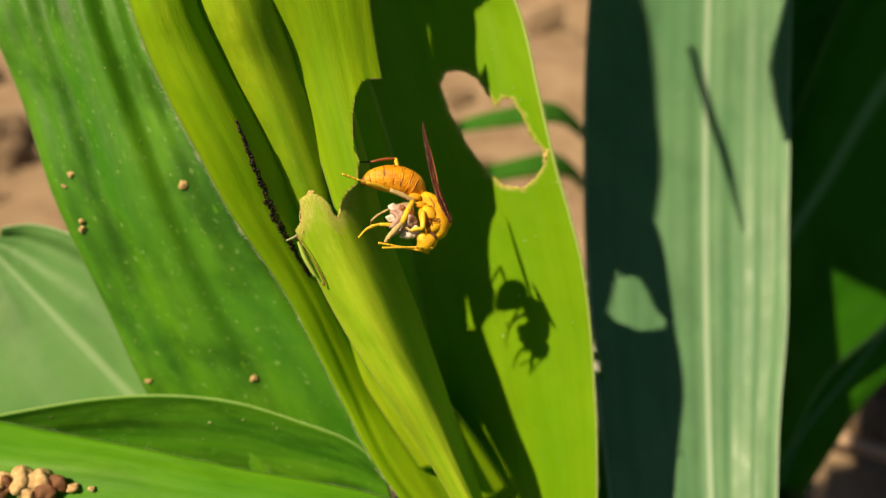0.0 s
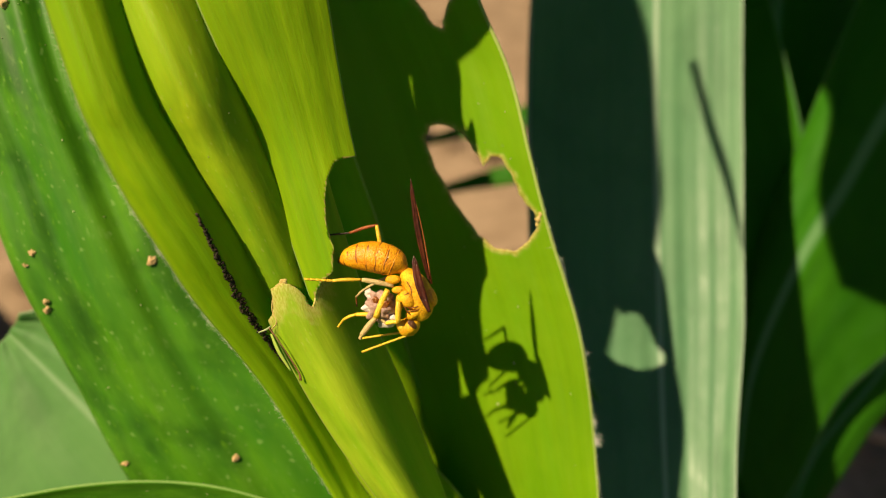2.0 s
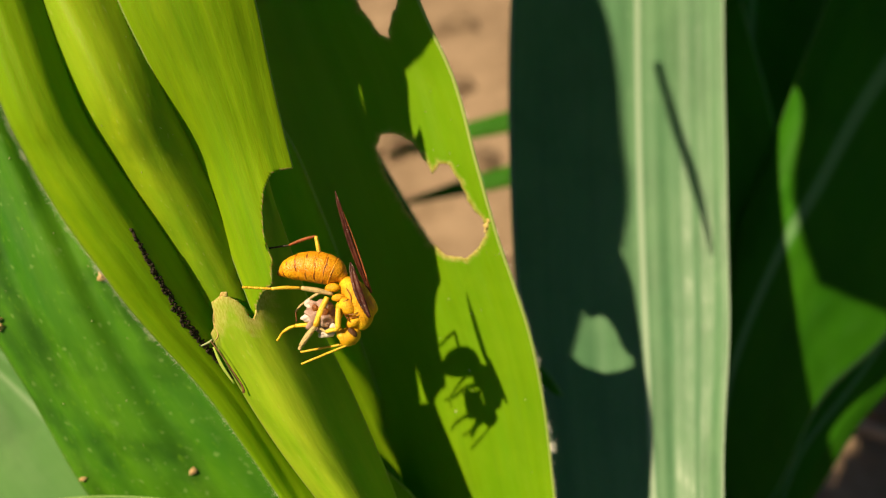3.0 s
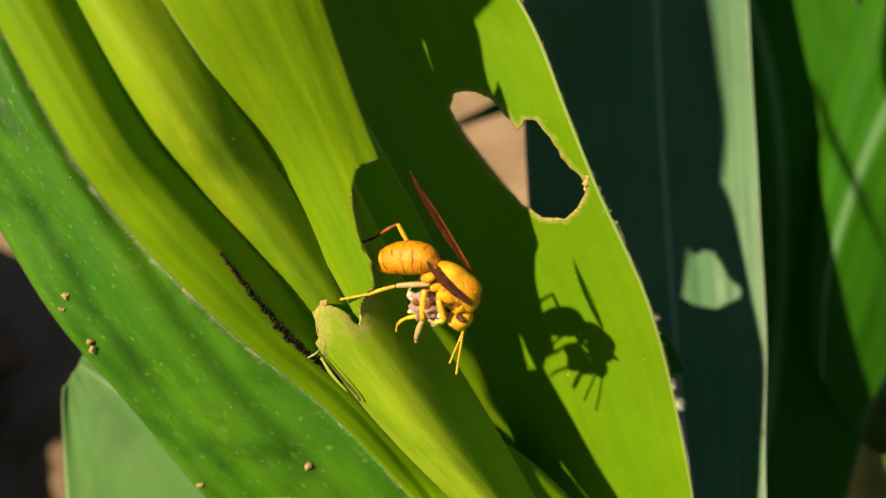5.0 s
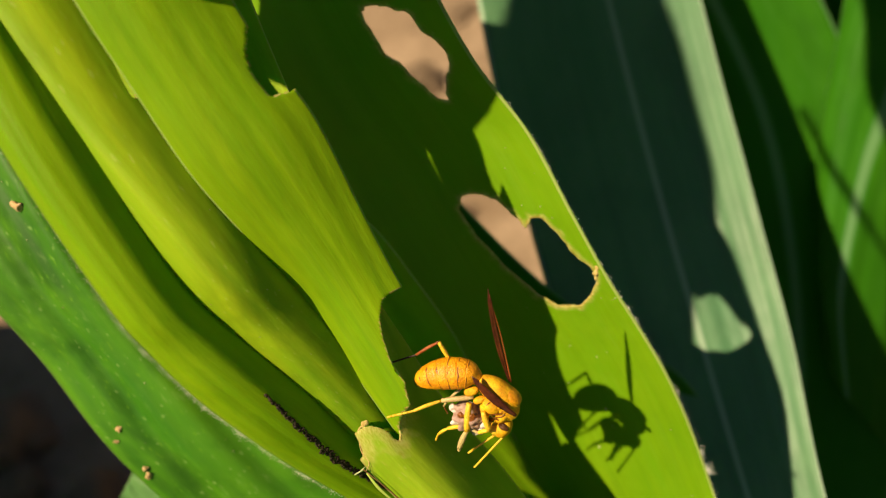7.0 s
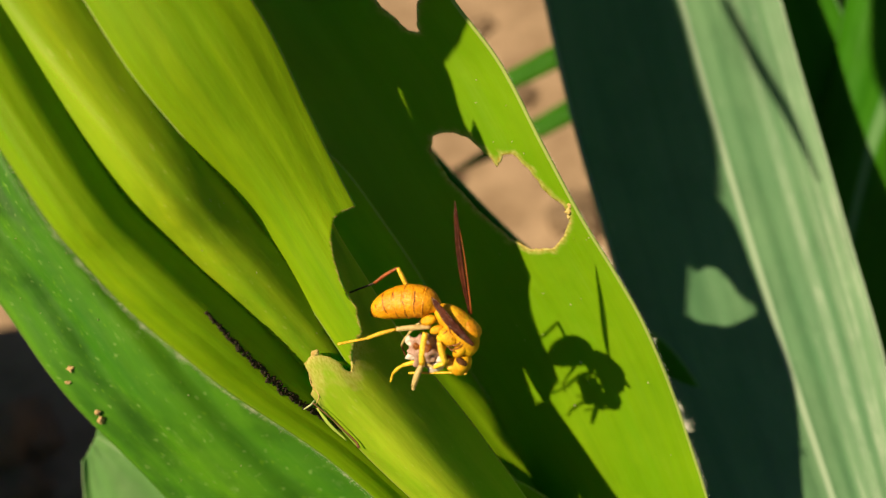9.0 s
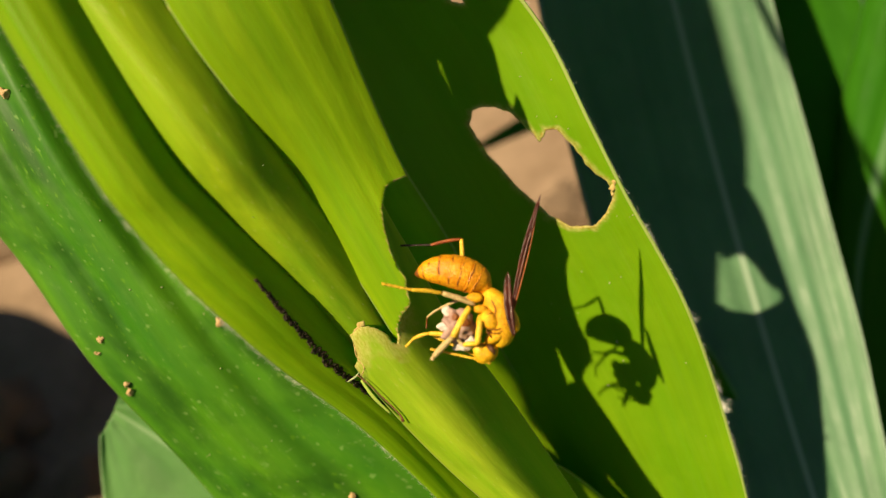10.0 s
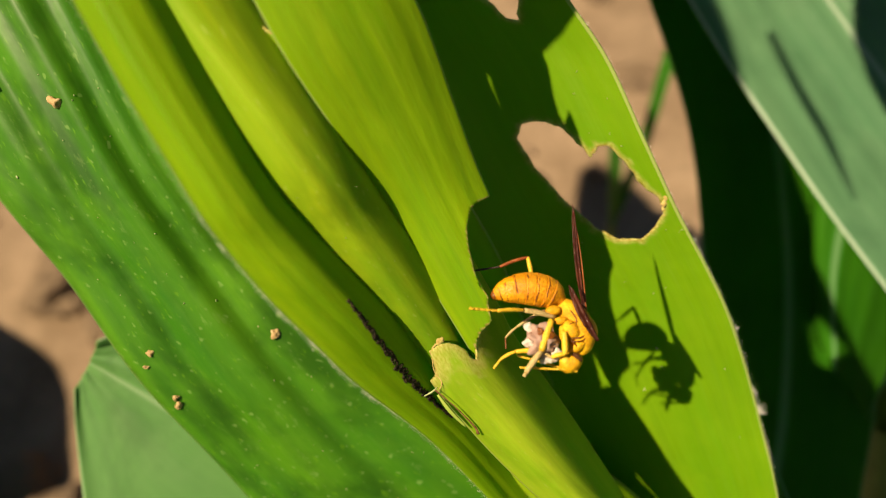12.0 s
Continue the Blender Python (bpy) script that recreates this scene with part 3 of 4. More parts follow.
# unseen leaves added overhead and to the side to throw the shade
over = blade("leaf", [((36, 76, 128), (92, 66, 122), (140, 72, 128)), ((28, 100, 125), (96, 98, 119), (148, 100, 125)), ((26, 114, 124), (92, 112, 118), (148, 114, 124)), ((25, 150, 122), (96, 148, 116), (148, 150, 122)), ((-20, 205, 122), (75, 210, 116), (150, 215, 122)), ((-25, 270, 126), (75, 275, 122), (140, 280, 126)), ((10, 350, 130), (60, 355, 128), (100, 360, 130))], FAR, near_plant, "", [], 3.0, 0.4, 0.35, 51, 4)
# unseen thin blade, added for the narrow shadow line on the wide leaf
blade("leaf", [((-15, 132, 105), (-14, 132, 104.7), (-13, 133, 105)), ((-7.4, 108, 105), (-6.2, 108, 104.6), (-5, 109, 105)), ((0.4, 87, 105), (1.5, 87, 104.7), (2.6, 88, 105)), ((8.2, 64, 105), (8.4, 64, 104.9), (8.7, 64, 105))], YOUNG, plant, "", [], 0.8, 0.02, 0.3, 52, 1)
# unseen blade, added to shade the upper holed and wide leaves
blade("leaf", [((-50, 78, 95), (-39, 76, 93.5), (-24.5, 76, 95)), ((-64, 90, 95), (-46, 90, 93), (-24.5, 90, 95)), ((-76, 110, 96), (-52, 110, 93), (-27, 110, 96)), ((-80, 150, 98), (-58, 150, 95), (-34, 150, 98)), ((-74, 190, 102), (-62, 190, 100), (-48, 190, 102))], YOUNG, plant, "", [], 1.6, 0.2, 0.3, 53, 3)



def in_whorl(x, y, z):
    p = WHORL.inverted() @ Vector((x, y, z))
    return (p.x * 1000, p.y * 1000, -p.z * 1000)


# unseen plant added at the left; its broad leaves cast the soil shadow
side_plant = tagged(new("maize_plant"), "unseen maize plant added at the left to shade the soil", "maize plant")
side_plant.matrix_basis = WHORL
for k, (x, y, z, half) in enumerate(((-0.78, 0.56, 0.26, 0.105), (-0.90, 0.44, 0.30, 0.11), (-0.70, 0.36, 0.22, 0.11), (-0.84, 0.28, 0.28, 0.11))):
    rows = []
    for s, w in ((-0.30, 0.25), (-0.2, 0.8), (-0.08, 1.0), (0.06, 1.0), (0.2, 0.75), (0.34, 0.15)):
        cx, cy, cz = x + 0.62 * s, y - 0.78 * s, z - 0.5 * s * s
        a, c = half * w * 0.78, half * w * 0.62
        rows.append((in_whorl(cx - a, cy - c, cz + 0.012), in_whorl(cx, cy, cz), in_whorl(cx + a, cy + c, cz + 0.012)))
    blade("leaf", rows, LUSH, side_plant, "", [], 8.0, 0.8, 0.4, 60 + k, 3)
bm = bmesh.new()
stalk(bm, WHORL.inverted() @ Vector((-0.80, 0.42, 0.29)), WHORL.inverted() @ Vector((-0.82, 0.43, -0.01)), 0.012, 0.016)
part("stalk", bm, STALK, side_plant)

# plant added out of sight behind the whorl, its leaves placed to shade the soil
back_plant = tagged(new("maize_plant"), "low maize plant added out of sight behind the whorl to shade the soil", "maize plant")
back_plant.matrix_basis = WHORL
for k, (x, y0, z) in enumerate(((-0.18, 0.26, 0.27), (-0.105, 0.25, 0.28), (-0.12, 0.24, 0.37), (-0.08, 0.22, 0.44), (-0.09, 0.33, 0.40))):
    rows = []
    for s, w in ((0.0, 0.5), (0.07, 0.9), (0.14, 1.0), (0.2, 0.8), (0.26, 0.2)):
        cx, cy, cz = x + 0.05 * s, y0 + s, z - 0.5 * (s - 0.12) ** 2
        rows.append((in_whorl(cx - 0.045 * w, cy, cz + 0.008), in_whorl(cx, cy, cz), in_whorl(cx + 0.045 * w, cy, cz + 0.008)))
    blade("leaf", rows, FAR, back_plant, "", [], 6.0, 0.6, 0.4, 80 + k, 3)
bm = bmesh.new()
stalk(bm, WHORL.inverted() @ Vector((-0.10, 0.26, 0.43)), WHORL.inverted() @ Vector((-0.12, 0.27, -0.01)), 0.012, 0.016)
part("stalk", bm, STALK, back_plant)
# unseen copies added around the camera to make the bounced light darker and greener
for x, y, turn in ((-0.1, -0.75, 20), (0.75, -0.5, 80), (0.95, 0.2, 130), (-0.9, -0.35, -40), (0.3, -0.95, 160), (-0.45, -0.95, 250), (0.38, -0.42, 65), (-0.36, -0.48, -15), (0.02, -0.36, 200), (0.52, -0.12, 100), (-0.55, -0.16, 310), (0.62, -0.88, 140), (-0.75, -0.75, 330)):
    around = copy_thing(side_plant, Matrix.Translation((x, y, 0)) @ Matrix.Rotation(radians(turn), 4, "Z") @ Matrix.Translation((0.82, -0.43, 0)) @ WHORL)
    tagged(around, "unseen maize plant added around the camera for green bounced light", "maize plant", "maize plants of the field")

# grassy weed on the soil behind
weed = tagged(new("grass_weed"), "dark green grass weed with arching blades on soil", "weed")
weed.matrix_basis = WHORL
for k, way in enumerate((((118, -60, 620), (100, 40, 480), (70, 72, 420), (30, 68, 400), (-20, 55, 400)), ((118, -60, 620), (105, 10, 500), (72, 45, 430), (30, 40, 410), (-15, 30, 410)), ((118, -60, 620), (125, 0, 520), (140, 60, 460), (165, 80, 440), (190, 70, 430)))):
    rows = [((x - 1, y + w, d + 2), (x, y, d), (x + 1, y - w, d - 1)) for (x, y, d), w in zip(way, (3, 5, 6, 5, 1.0))]
    blade("blade", rows, FAR, weed, "", [], 3.0, 0.1, 0.3, 70 + k, 2)
bm = bmesh.new()
low_end = WHORL.inverted() @ Vector((0.10, 0.52, -0.01))
stalk(bm, (0.118, -0.06, -0.62), low_end, 0.003, 0.004, 8, 8)
part("stem", bm, STALK, weed)


# dry pinkish maize straw lying on the soil
for sx, sy, turn, long in ((0.33, 0.45, -38, 0.16), (0.40, 0.52, -20, 0.14), (0.24, 0.40, 12, 0.10), (0.46, 0.40, -55, 0.15)):
    bm = bmesh.new()
    stalk(bm, (-long / 2, 0, 0), (long / 2, 0, 0.006), 0.0065, 0.005, 10, 20, 0.06)
    straw = tagged(part("straw", bm, STRAW, None), "dry pinkish brown broken maize straw on soil", "straw", "straws on the soil")
    straw.matrix_basis = pose(sx, sy, 0.024, 0, 0, turn)


# ---- the wasp ----
def insect_material(name, low, high, rough=0.35, scale=500.0, spec=0.5, thin=0.0):
    m, t, b = shader(name)
    vec = t.nodes.new("ShaderNodeTexCoord").outputs["Object"]
    big = noise_at(t, vec, scale, 4.0, 0.6).outputs[0]
    small = noise_at(t, vec, scale * 7, 3.0, 0.6).outputs[0]
    c = ramp(t, big, [(0.35, low), (0.65, high)]).outputs[0]
    c = mix(t, ramp(t, small, [(0.34, (0.55,) * 3), (0.52, (0,) * 3)]).outputs[0], c, tuple(v * 0.5 for v in low))
    t.links.new(c, b.inputs["Base Color"])
    t.links.new(ramp(t, small, [(0.3, (rough - 0.1,) * 3), (0.7, (rough + 0.15,) * 3)]).outputs[0], b.inputs["Roughness"])
    b.inputs["Specular IOR Level"].default_value = spec
    bump = node(t, "ShaderNodeBump", Strength=0.9, Distance=0.0002)
    t.links.new(small, bump.inputs["Height"])
    t.links.new(bump.outputs[0], b.inputs["Normal"])
    if thin:
        trans = node(t, "ShaderNodeBsdfTransparent", Color=(*high, 1))
        both = node(t, "ShaderNodeMixShader", Fac=thin)
        t.links.new(b.outputs[0], both.inputs[1])
        t.links.new(trans.outputs[0], both.inputs[2])
        t.links.new(both.outputs[0], t.nodes["Material Output"].inputs[0])
    return m


AMBER = insect_material("amber_chitin", (0.62, 0.22, 0.003), (0.82, 0.38, 0.005), 0.36, 450.0, 0.5)
RUST = insect_material("rust_chitin", (0.14, 0.038, 0.003), (0.27, 0.08, 0.005), 0.35)
LEMON = insect_material("lemon_chitin", (0.60, 0.27, 0.003), (0.88, 0.52, 0.010), 0.5, 620.0, 0.3)
LEG = insect_material("yellow_leg", (0.72, 0.42, 0.02), (0.86, 0.56, 0.03), 0.35)
LEG_PALE = insect_material("pale_leg", (0.45, 0.33, 0.12), (0.6, 0.45, 0.2), 0.4)
LEG_DARK = insect_material("black_leg", (0.012, 0.006, 0.004), (0.03, 0.012, 0.006), 0.4)
LEG_RED = insect_material("red_leg", (0.22, 0.05, 0.01), (0.34, 0.09, 0.015), 0.4)
EYE = insect_material("brown_eye", (0.05, 0.018, 0.006), (0.11, 0.04, 0.01), 0.15, 900, 0.7)
WING = insect_material("smoky_wing", (0.030, 0.005, 0.002), (0.11, 0.022, 0.004), 0.35, 260, 0.5, 0.14)
FLESH = rough_material("chewed_flesh", (0.30, 0.17, 0.13), (0.52, 0.36, 0.29), 700.0, 0.45, 0.0004, 0.5)
PULP = rough_material("pale_pulp", (0.55, 0.47, 0.40), (0.78, 0.70, 0.62), 600.0, 0.4, 0.0003, 0.5)


def tube(points, radii, sides=12, steps=5, squash=1.0):
    """A smooth round limb or body through points in millimetres, closed at both ends."""
    pts = [Vector(p) for p in points]
    rad = [Vector((r, 0, 0)) for r in radii]
    bm = bmesh.new()
    n = (len(pts) - 1) * steps
    side = None
    rings = []
    for k in range(n + 1):
        x = k / steps
        p, r = curve_at(pts, x), max(0.02, curve_at(rad, x).x)
        ahead = (curve_at(pts, min(x + 0.05, len(pts) - 1)) - curve_at(pts, max(x - 0.05, 0))).normalized()
        if side is None:
            side = ahead.orthogonal()
        side = (side - ahead * side.dot(ahead)).normalized()
        up = ahead.cross(side)
        rings.append([bm.verts.new((p + side * (r * math.cos(q)) + up * (r * squash * math.sin(q))) / 1000) for q in (6.28319 * j / sides for j in range(sides))])
    for a, b in zip(rings, rings[1:]):
        for j in range(sides):
            bm.faces.new((a[j], a[(j + 1) % sides], b[(j + 1) % sides], b[j]))
    bm.faces.new(rings[0][::-1])
    bm.faces.new(rings[-1])
    bmesh.ops.recalc_face_normals(bm, faces=bm.faces)
    return bm


def lump(centre, axes, seed=0, rough=0.0, turn=(0, 0, 0), freq=0.8, cuts=3):
    bm = bmesh.new()
    bmesh.ops.create_icosphere(bm, subdivisions=cuts, radius=1.0)
    m = pose(*centre, *turn)
    for v in bm.verts:
        p = Vector((v.co.x * axes[0], v.co.y * axes[1], v.co.z * axes[2]))
        p *= 1 + rough * noise.noise(p * freq + Vector((seed * 7.3, 0, 0)))
        v.co = (m @ p) / 1000
    return bm


def join(a, b):
    me = bpy.data.meshes.new("piece")
    b.to_mesh(me)
    b.free()
    a.from_mesh(me)
    bpy.data.meshes.remove(me)
    return a


def leg(parent, name_label, joints, radii, mats):
    """Femur, tibia and tarsus end to end; the femur carries the rest."""
    names = ("femur", "tibia", "tarsus")
    holder = None
    for k, (a, b) in enumerate(zip(joints, joints[1:])):
        a, b = Vector(a), Vector(b)
        mid = (a + b) / 2 + Vector((0, 0.12, 0.1))
        r = radii[k]
        if k == 2:
            n = 5
            bm = None
            for s in range(n):
                p, q = a.lerp(b, s / n), a.lerp(b, (s + 1.0) / n)
                seg = tube([p, (p + q) / 2, q], [r * 0.85, r * 0.95, r], 8, 2)
                bm = seg if bm is None else join(bm, seg)
        else:
            bm = tube([a, mid, b], [r * 0.75, r, r * 0.8], 10, 4)
        if holder is None:
            holder = part("leg", bm, mats[k], parent, name_label)
        else:
            part(names[k], bm, mats[k], holder)
    return holder


def make_wasp():
    wasp = tagged(new("wasp"), "yellow paper wasp with dark wings clinging to chewed leaf", "wasp")
    # abdomen of overlapping rings
    spine = [Vector(p) for p in ((-10.5, 5.6, -1.0), (-9.0, 5.95, -0.6), (-6.5, 6.0, -0.2), (-4.0, 5.45, 0.0), (-2.0, 4.5, 0.0), (-0.7, 3.3, 0.0))]
    girth = [Vector((r, 0, 0)) for r in (0.75, 1.65, 2.25, 2.4, 2.05, 0.9)]
    abdomen = part("abdomen", tube(spine, [g.x * 0.97 for g in girth], 20, 8), AMBER, wasp, "banded amber abdomen")
    cuts = [0.05, 0.55, 1.05, 1.6, 2.15, 2.7, 3.25, 3.8, 4.5]
    for lo, hi in zip(cuts, cuts[1:]):
        pts, rad = [], []
        for k in range(7):
            x = lo + (hi - lo) * k / 6
            pts.append(curve_at(spine, x))
            rad.append(curve_at(girth, x).x * (1.0 + 0.045 * (1 - k / 6) ** 0.5))
        part("tergite", tube(pts, rad, 24, 2), AMBER, abdomen)
        rim = curve_at(spine, lo + 0.02), curve_at(spine, lo + 0.12)
        r = curve_at(girth, lo + 0.06).x
        band = tube([rim[0], (rim[0] + rim[1]) / 2, rim[1]], [r * 1.03, r * 1.048, r * 1.036], 24, 2)
        for v in band.verts:
            v.co += Vector((0.00022 * noise.noise(v.co * 900), 0.0001 * noise.noise(v.co * 1300), 0))
        part("band", band, RUST, abdomen)
    part("abdomen_tip", tube([(-11.1, 5.4, -1.1), (-10.7, 5.5, -1.0), (-10.1, 5.7, -0.85)], [0.25, 0.65, 0.95], 16, 4), RUST, abdomen, "brown abdomen tip")
    # thorax
    thorax = part("thorax", tube([(-1.0, 3.6, 0.0), (-0.5, 2.7, 0.1), (0.5, 1.0, 0.2), (1.2, -1.1, 0.2), (1.1, -3.2, 0.1), (0.5, -4.6, 0.0)], [0.5, 1.35, 2.1, 2.3, 1.9, 0.9], 22, 6, 0.95), LEMON, wasp, "yellow hairy thorax")
    part("scutellum", lump((2.5, -0.9, 0.3), (1.2, 2.1, 1.7), 3, 0.08, (0, 0, 22)), AMBER, thorax, "orange brown back plate")
    part("pleuron", lump((-0.6, -0.9, 1.7), (1.25, 1.5, 0.9), 4, 0.06, (0, 0, 30)), LEMON, thorax)
    part("pronotum", lump((0.3, -3.3, 1.0), (1.7, 0.9, 1.2), 5, 0.06, (0, 0, 25)), LEMON, thorax)
    for c, a in (((-2.6, 2.2, 1.0), (1.2, 0.75, 0.8)), ((-1.8, 0.6, 1.5), (1.1, 0.6, 0.6)), ((-1.9, -1.4, 1.6), (0.55, 1.3, 0.6))):
        part("coxa", lump(c, a, 6, 0.05), LEMON, thorax)
    for a, m, e in (((-0.4, 1.9, 1.9), (0.2, 0.6, 2.25), (0.0, -0.8, 2.3)), ((-1.6, 0.0, 1.9), (-0.9, -0.1, 2.35), (-0.2, 0.2, 2.4)), ((1.5, 1.2, 1.4), (2.2, -0.6, 1.7), (2.1, -2.4, 1.5)), ((-1.2, -1.9, 2.1), (-0.6, -3.0, 2.2), (0.3, -4.0, 1.6))):
        part("suture", tube([a, m, e], [0.05, 0.1, 0.05], 6, 4), RUST, thorax)
    for y in (-2.2, -2.7):
        part("suture", tube([(-0.9, y + 0.1, 2.15), (0.4, y, 2.35), (1.8, y + 0.5, 1.9)], [0.06, 0.1, 0.06], 6, 4), RUST, thorax)
    fuzz_rng = random.Random(31)
    verts, faces = [], []
    for _ in range(620):
        f = fuzz_rng.uniform(0.1, 0.95)
        base = Vector((-0.8 + 1.9 * math.sin(f * 2.2), 3.2 - 7.6 * f, 0.15))
        q, r = fuzz_rng.uniform(0, 6.283), 1.0 + 1.25 * math.sin(3.0 * f + 0.1)
        way = Vector((math.cos(q), fuzz_rng.uniform(-0.4, 0.2), math.sin(q))).normalized()
        p, k = base + way * r, len(verts)
        side = way.cross(Vector((0, 1, 0.3))).normalized() * 0.022
        up = way.cross(side).normalized() * 0.022
        verts += [p + side, p - side * 0.5 + up, p - side * 0.5 - up, p + way * fuzz_rng.uniform(0.25, 0.5) + Vector((0, -0.12, 0))]
        faces += [(k, k + 1, k + 3), (k + 1, k + 2, k + 3), (k + 2, k, k + 3)]
    me = bpy.data.meshes.new("fuzz")
    me.from_pydata([tuple(v / 1000) for v in verts], [], faces)
    me.materials.append(LEG)
    fuzz = new("fuzz", me)
    fuzz.parent = thorax
    tagged(fuzz, "short golden hairs", kind="stuff")
    # head
    head = part("head", lump((-0.9, -5.6, 0.2), (1.85, 1.45, 2.0), 7, 0.05, (0, 0, 30)), LEMON, wasp, "yellow head bent over its prey")
    part("face", lump((-1.9, -5.3, 0.9), (0.9, 1.2, 1.1), 8, 0.05, (0, 0, 30)), LEG, head)
    for z in (1.55, -1.2):
        part("eye", lump((-0.3, -5.0, z), (0.55, 0.95, 0.62), 9, 0.02, (0, 0, 35)), EYE, head)
        part("mandible", tube([(-2.2, -4.6, z * 0.45), (-2.8, -3.9, z * 0.4), (-2.7, -3.3, z * 0.15)], [0.4, 0.3, 0.08], 8, 4), RUST, head)
    # wings folded lengthwise, each a narrow pleated blade
    wings = []
    for size, root_at in ((17.0, (2.9, 0.6, -1.2)), (9.0, (2.7, -3.0, 2.8))):
        hold = new("wing")
        hold.parent = wasp
        hold["label"] = "dark smoky brown folded wing"
        hold.matrix_basis = pose(*(v / 1000 for v in root_at), 0, 0, 0)
        broad_by = 0.85 if size > 15 else 1.2
        for fold, (w, z) in enumerate(((broad_by, 0.0), (0.75 * broad_by, 0.16))):
            bm = bmesh.new()
            last = None
            for k in range(25):
                f = k / 24
                half = w * 0.72 * (0.28 + 0.95 * math.sin(min(1.0, f * 1.15 + 0.04) * 2.6) ** 0.8) * (1 if f < 0.9 else max(0.1, (1 - f) * 9))
                bow = 0.35 * math.sin(f * 3.0)
                ring = [bm.verts.new(((f * size * (1 - 0.08 * fold)) / 1000, (s * half * 0.62 + bow) / 1000, (z + 0.25 * abs(s) * half + 0.012 * math.sin(f * 40)) / 1000)) for s in (-1, -0.5, 0, 0.5, 1)]
                if last:
                    for a in range(4):
                        bm.faces.new((last[a], last[a + 1], ring[a + 1], ring[a]))
                last = ring
            blade_ob = part("forewing" if fold == 0 else "hindwing", bm, WING, hold)
            th = blade_ob.modifiers.new("thickness", "SOLIDIFY")
            th.thickness = 0.00006
        if size > 15:
            part("vein", tube([(0, -0.25, 0.12), (size * 0.5, -0.32, 0.18), (size * 0.93, 0.05, 0.12)], [0.16, 0.1, 0.04], 6, 6), LEG_RED, hold)
        wings.append(hold)
    # antennae
    feelers = []
    for z, swing in ((1.0, 0), (-1.0, -14)):
        hold = new("antenna")
        hold.parent = wasp
        hold.matrix_basis = pose(-0.0009, -0.0067, z / 1000, 0, 0, 170 + swing)
        part("scape", tube([(-0.6, 0.2, 0), (0.0, 0.05, 0), (0.5, 0.0, 0)], [0.22, 0.26, 0.24], 8, 3), LEG, hold)
        bm = None
        for k in range(11):
            a, b = 0.5 + k * 0.69, 0.5 + (k + 1.0) * 0.69
            seg = tube([(a, -0.03 * k * 0.3, 0), ((a + b) / 2, -0.03 * k * 0.3, 0), (b, -0.03 * (k + 1) * 0.3, 0)], [0.18, 0.19, 0.18], 8, 2)
            bm = seg if bm is None else join(bm, seg)
        part("flagellum", bm, LEG, hold)
        feelers.append(hold)
    # legs
    leg(wasp, "pale middle leg reaching the bitten leaf", [(-2.6, 1.2, 1.2), (-7.2, 2.75, 2.0), (-11.5, 3.2, 3.2), (-15.6, 4.0, 4.0)], (0.42, 0.3, 0.2), (LEG_PALE, LEG, LEG))
    leg(wasp, "yellow front leg holding the prey", [(-3.4, 0.9, 2.0), (-5.7, -3.3, 2.3), (-8.3, -6.0, 1.9), (-8.6, -6.5, 1.7)], (0.55, 0.48, 0.3), (LEG, LEG_PALE, LEG_PALE))
    leg(wasp, "yellow leg gripping the leaf tip", [(-5.0, -3.4, 0.8), (-9.0, -2.9, 0.6), (-11.2, -3.7, 0.0), (-12.3, -4.9, -0.6)], (0.36, 0.28, 0.2), (LEG, LEG, LEG))
    leg(wasp, "short yellow leg against the prey", [(-1.9, -1.0, 2.4), (-2.3, -4.2, 2.5), (-4.2, -4.4, 2.0), (-5.2, -3.6, 1.8)], (0.5, 0.36, 0.25), (LEG, LEG, LEG_PALE))
    leg(wasp, "hind leg with a black foot on the leaf edge", [(-4.2, 6.4, -1.5), (-4.5, 10.6, -1.3), (-8.9, 9.7, -1.6), (-13.3, 9.6, -2.2)], (0.36, 0.27, 0.17), (LEG, LEG_RED, LEG_DARK))
    leg(wasp, "thin brown hind leg", [(-3.0, 2.4, -1.6), (-7.4, 0.6, -2.2), (-9.3, -0.8, -2.8), (-9.4, -2.4, -3.0)], (0.26, 0.2, 0.14), (LEG_PALE, LEG_PALE, RUST))
    return wasp, wings, feelers


wasp, wings, feelers = make_wasp()

prey = tagged(new("caterpillar_ball"), "chewed pinkish brown ball of caterpillar flesh held by wasp", "insect prey")
part("flesh", lump((-4.9, -1.8, 0.6), (2.2, 2.5, 1.9), 11, 0.55, (0, 0, 20), 1.1, 4), FLESH, prey)
for k, (c, a) in enumerate((((-4.3, -4.6, 0.9), (1.15, 0.8, 0.7)), ((-3.2, -3.9, 1.2), (0.8, 0.7, 0.6)), ((-6.6, 0.2, 0.6), (0.7, 0.6, 0.6)), ((-6.9, -1.9, 0.9), (0.6, 0.9, 0.6)))):
    part("pulp", lump(c, a, 20 + k, 0.6, (0, 0, 30 * k), 1.6, 3), PULP, prey)
for k, (c, a) in enumerate((((-4.2, -1.4, 2.2), (0.8, 0.7, 0.5)), ((-5.4, -0.6, 2.1), (0.6, 0.6, 0.5)))):
    part("skin", lump(c, a, 30 + k, 0.5, (0, 0, 50 * k), 1.4, 3), RUST, prey, "dark red brown skin")


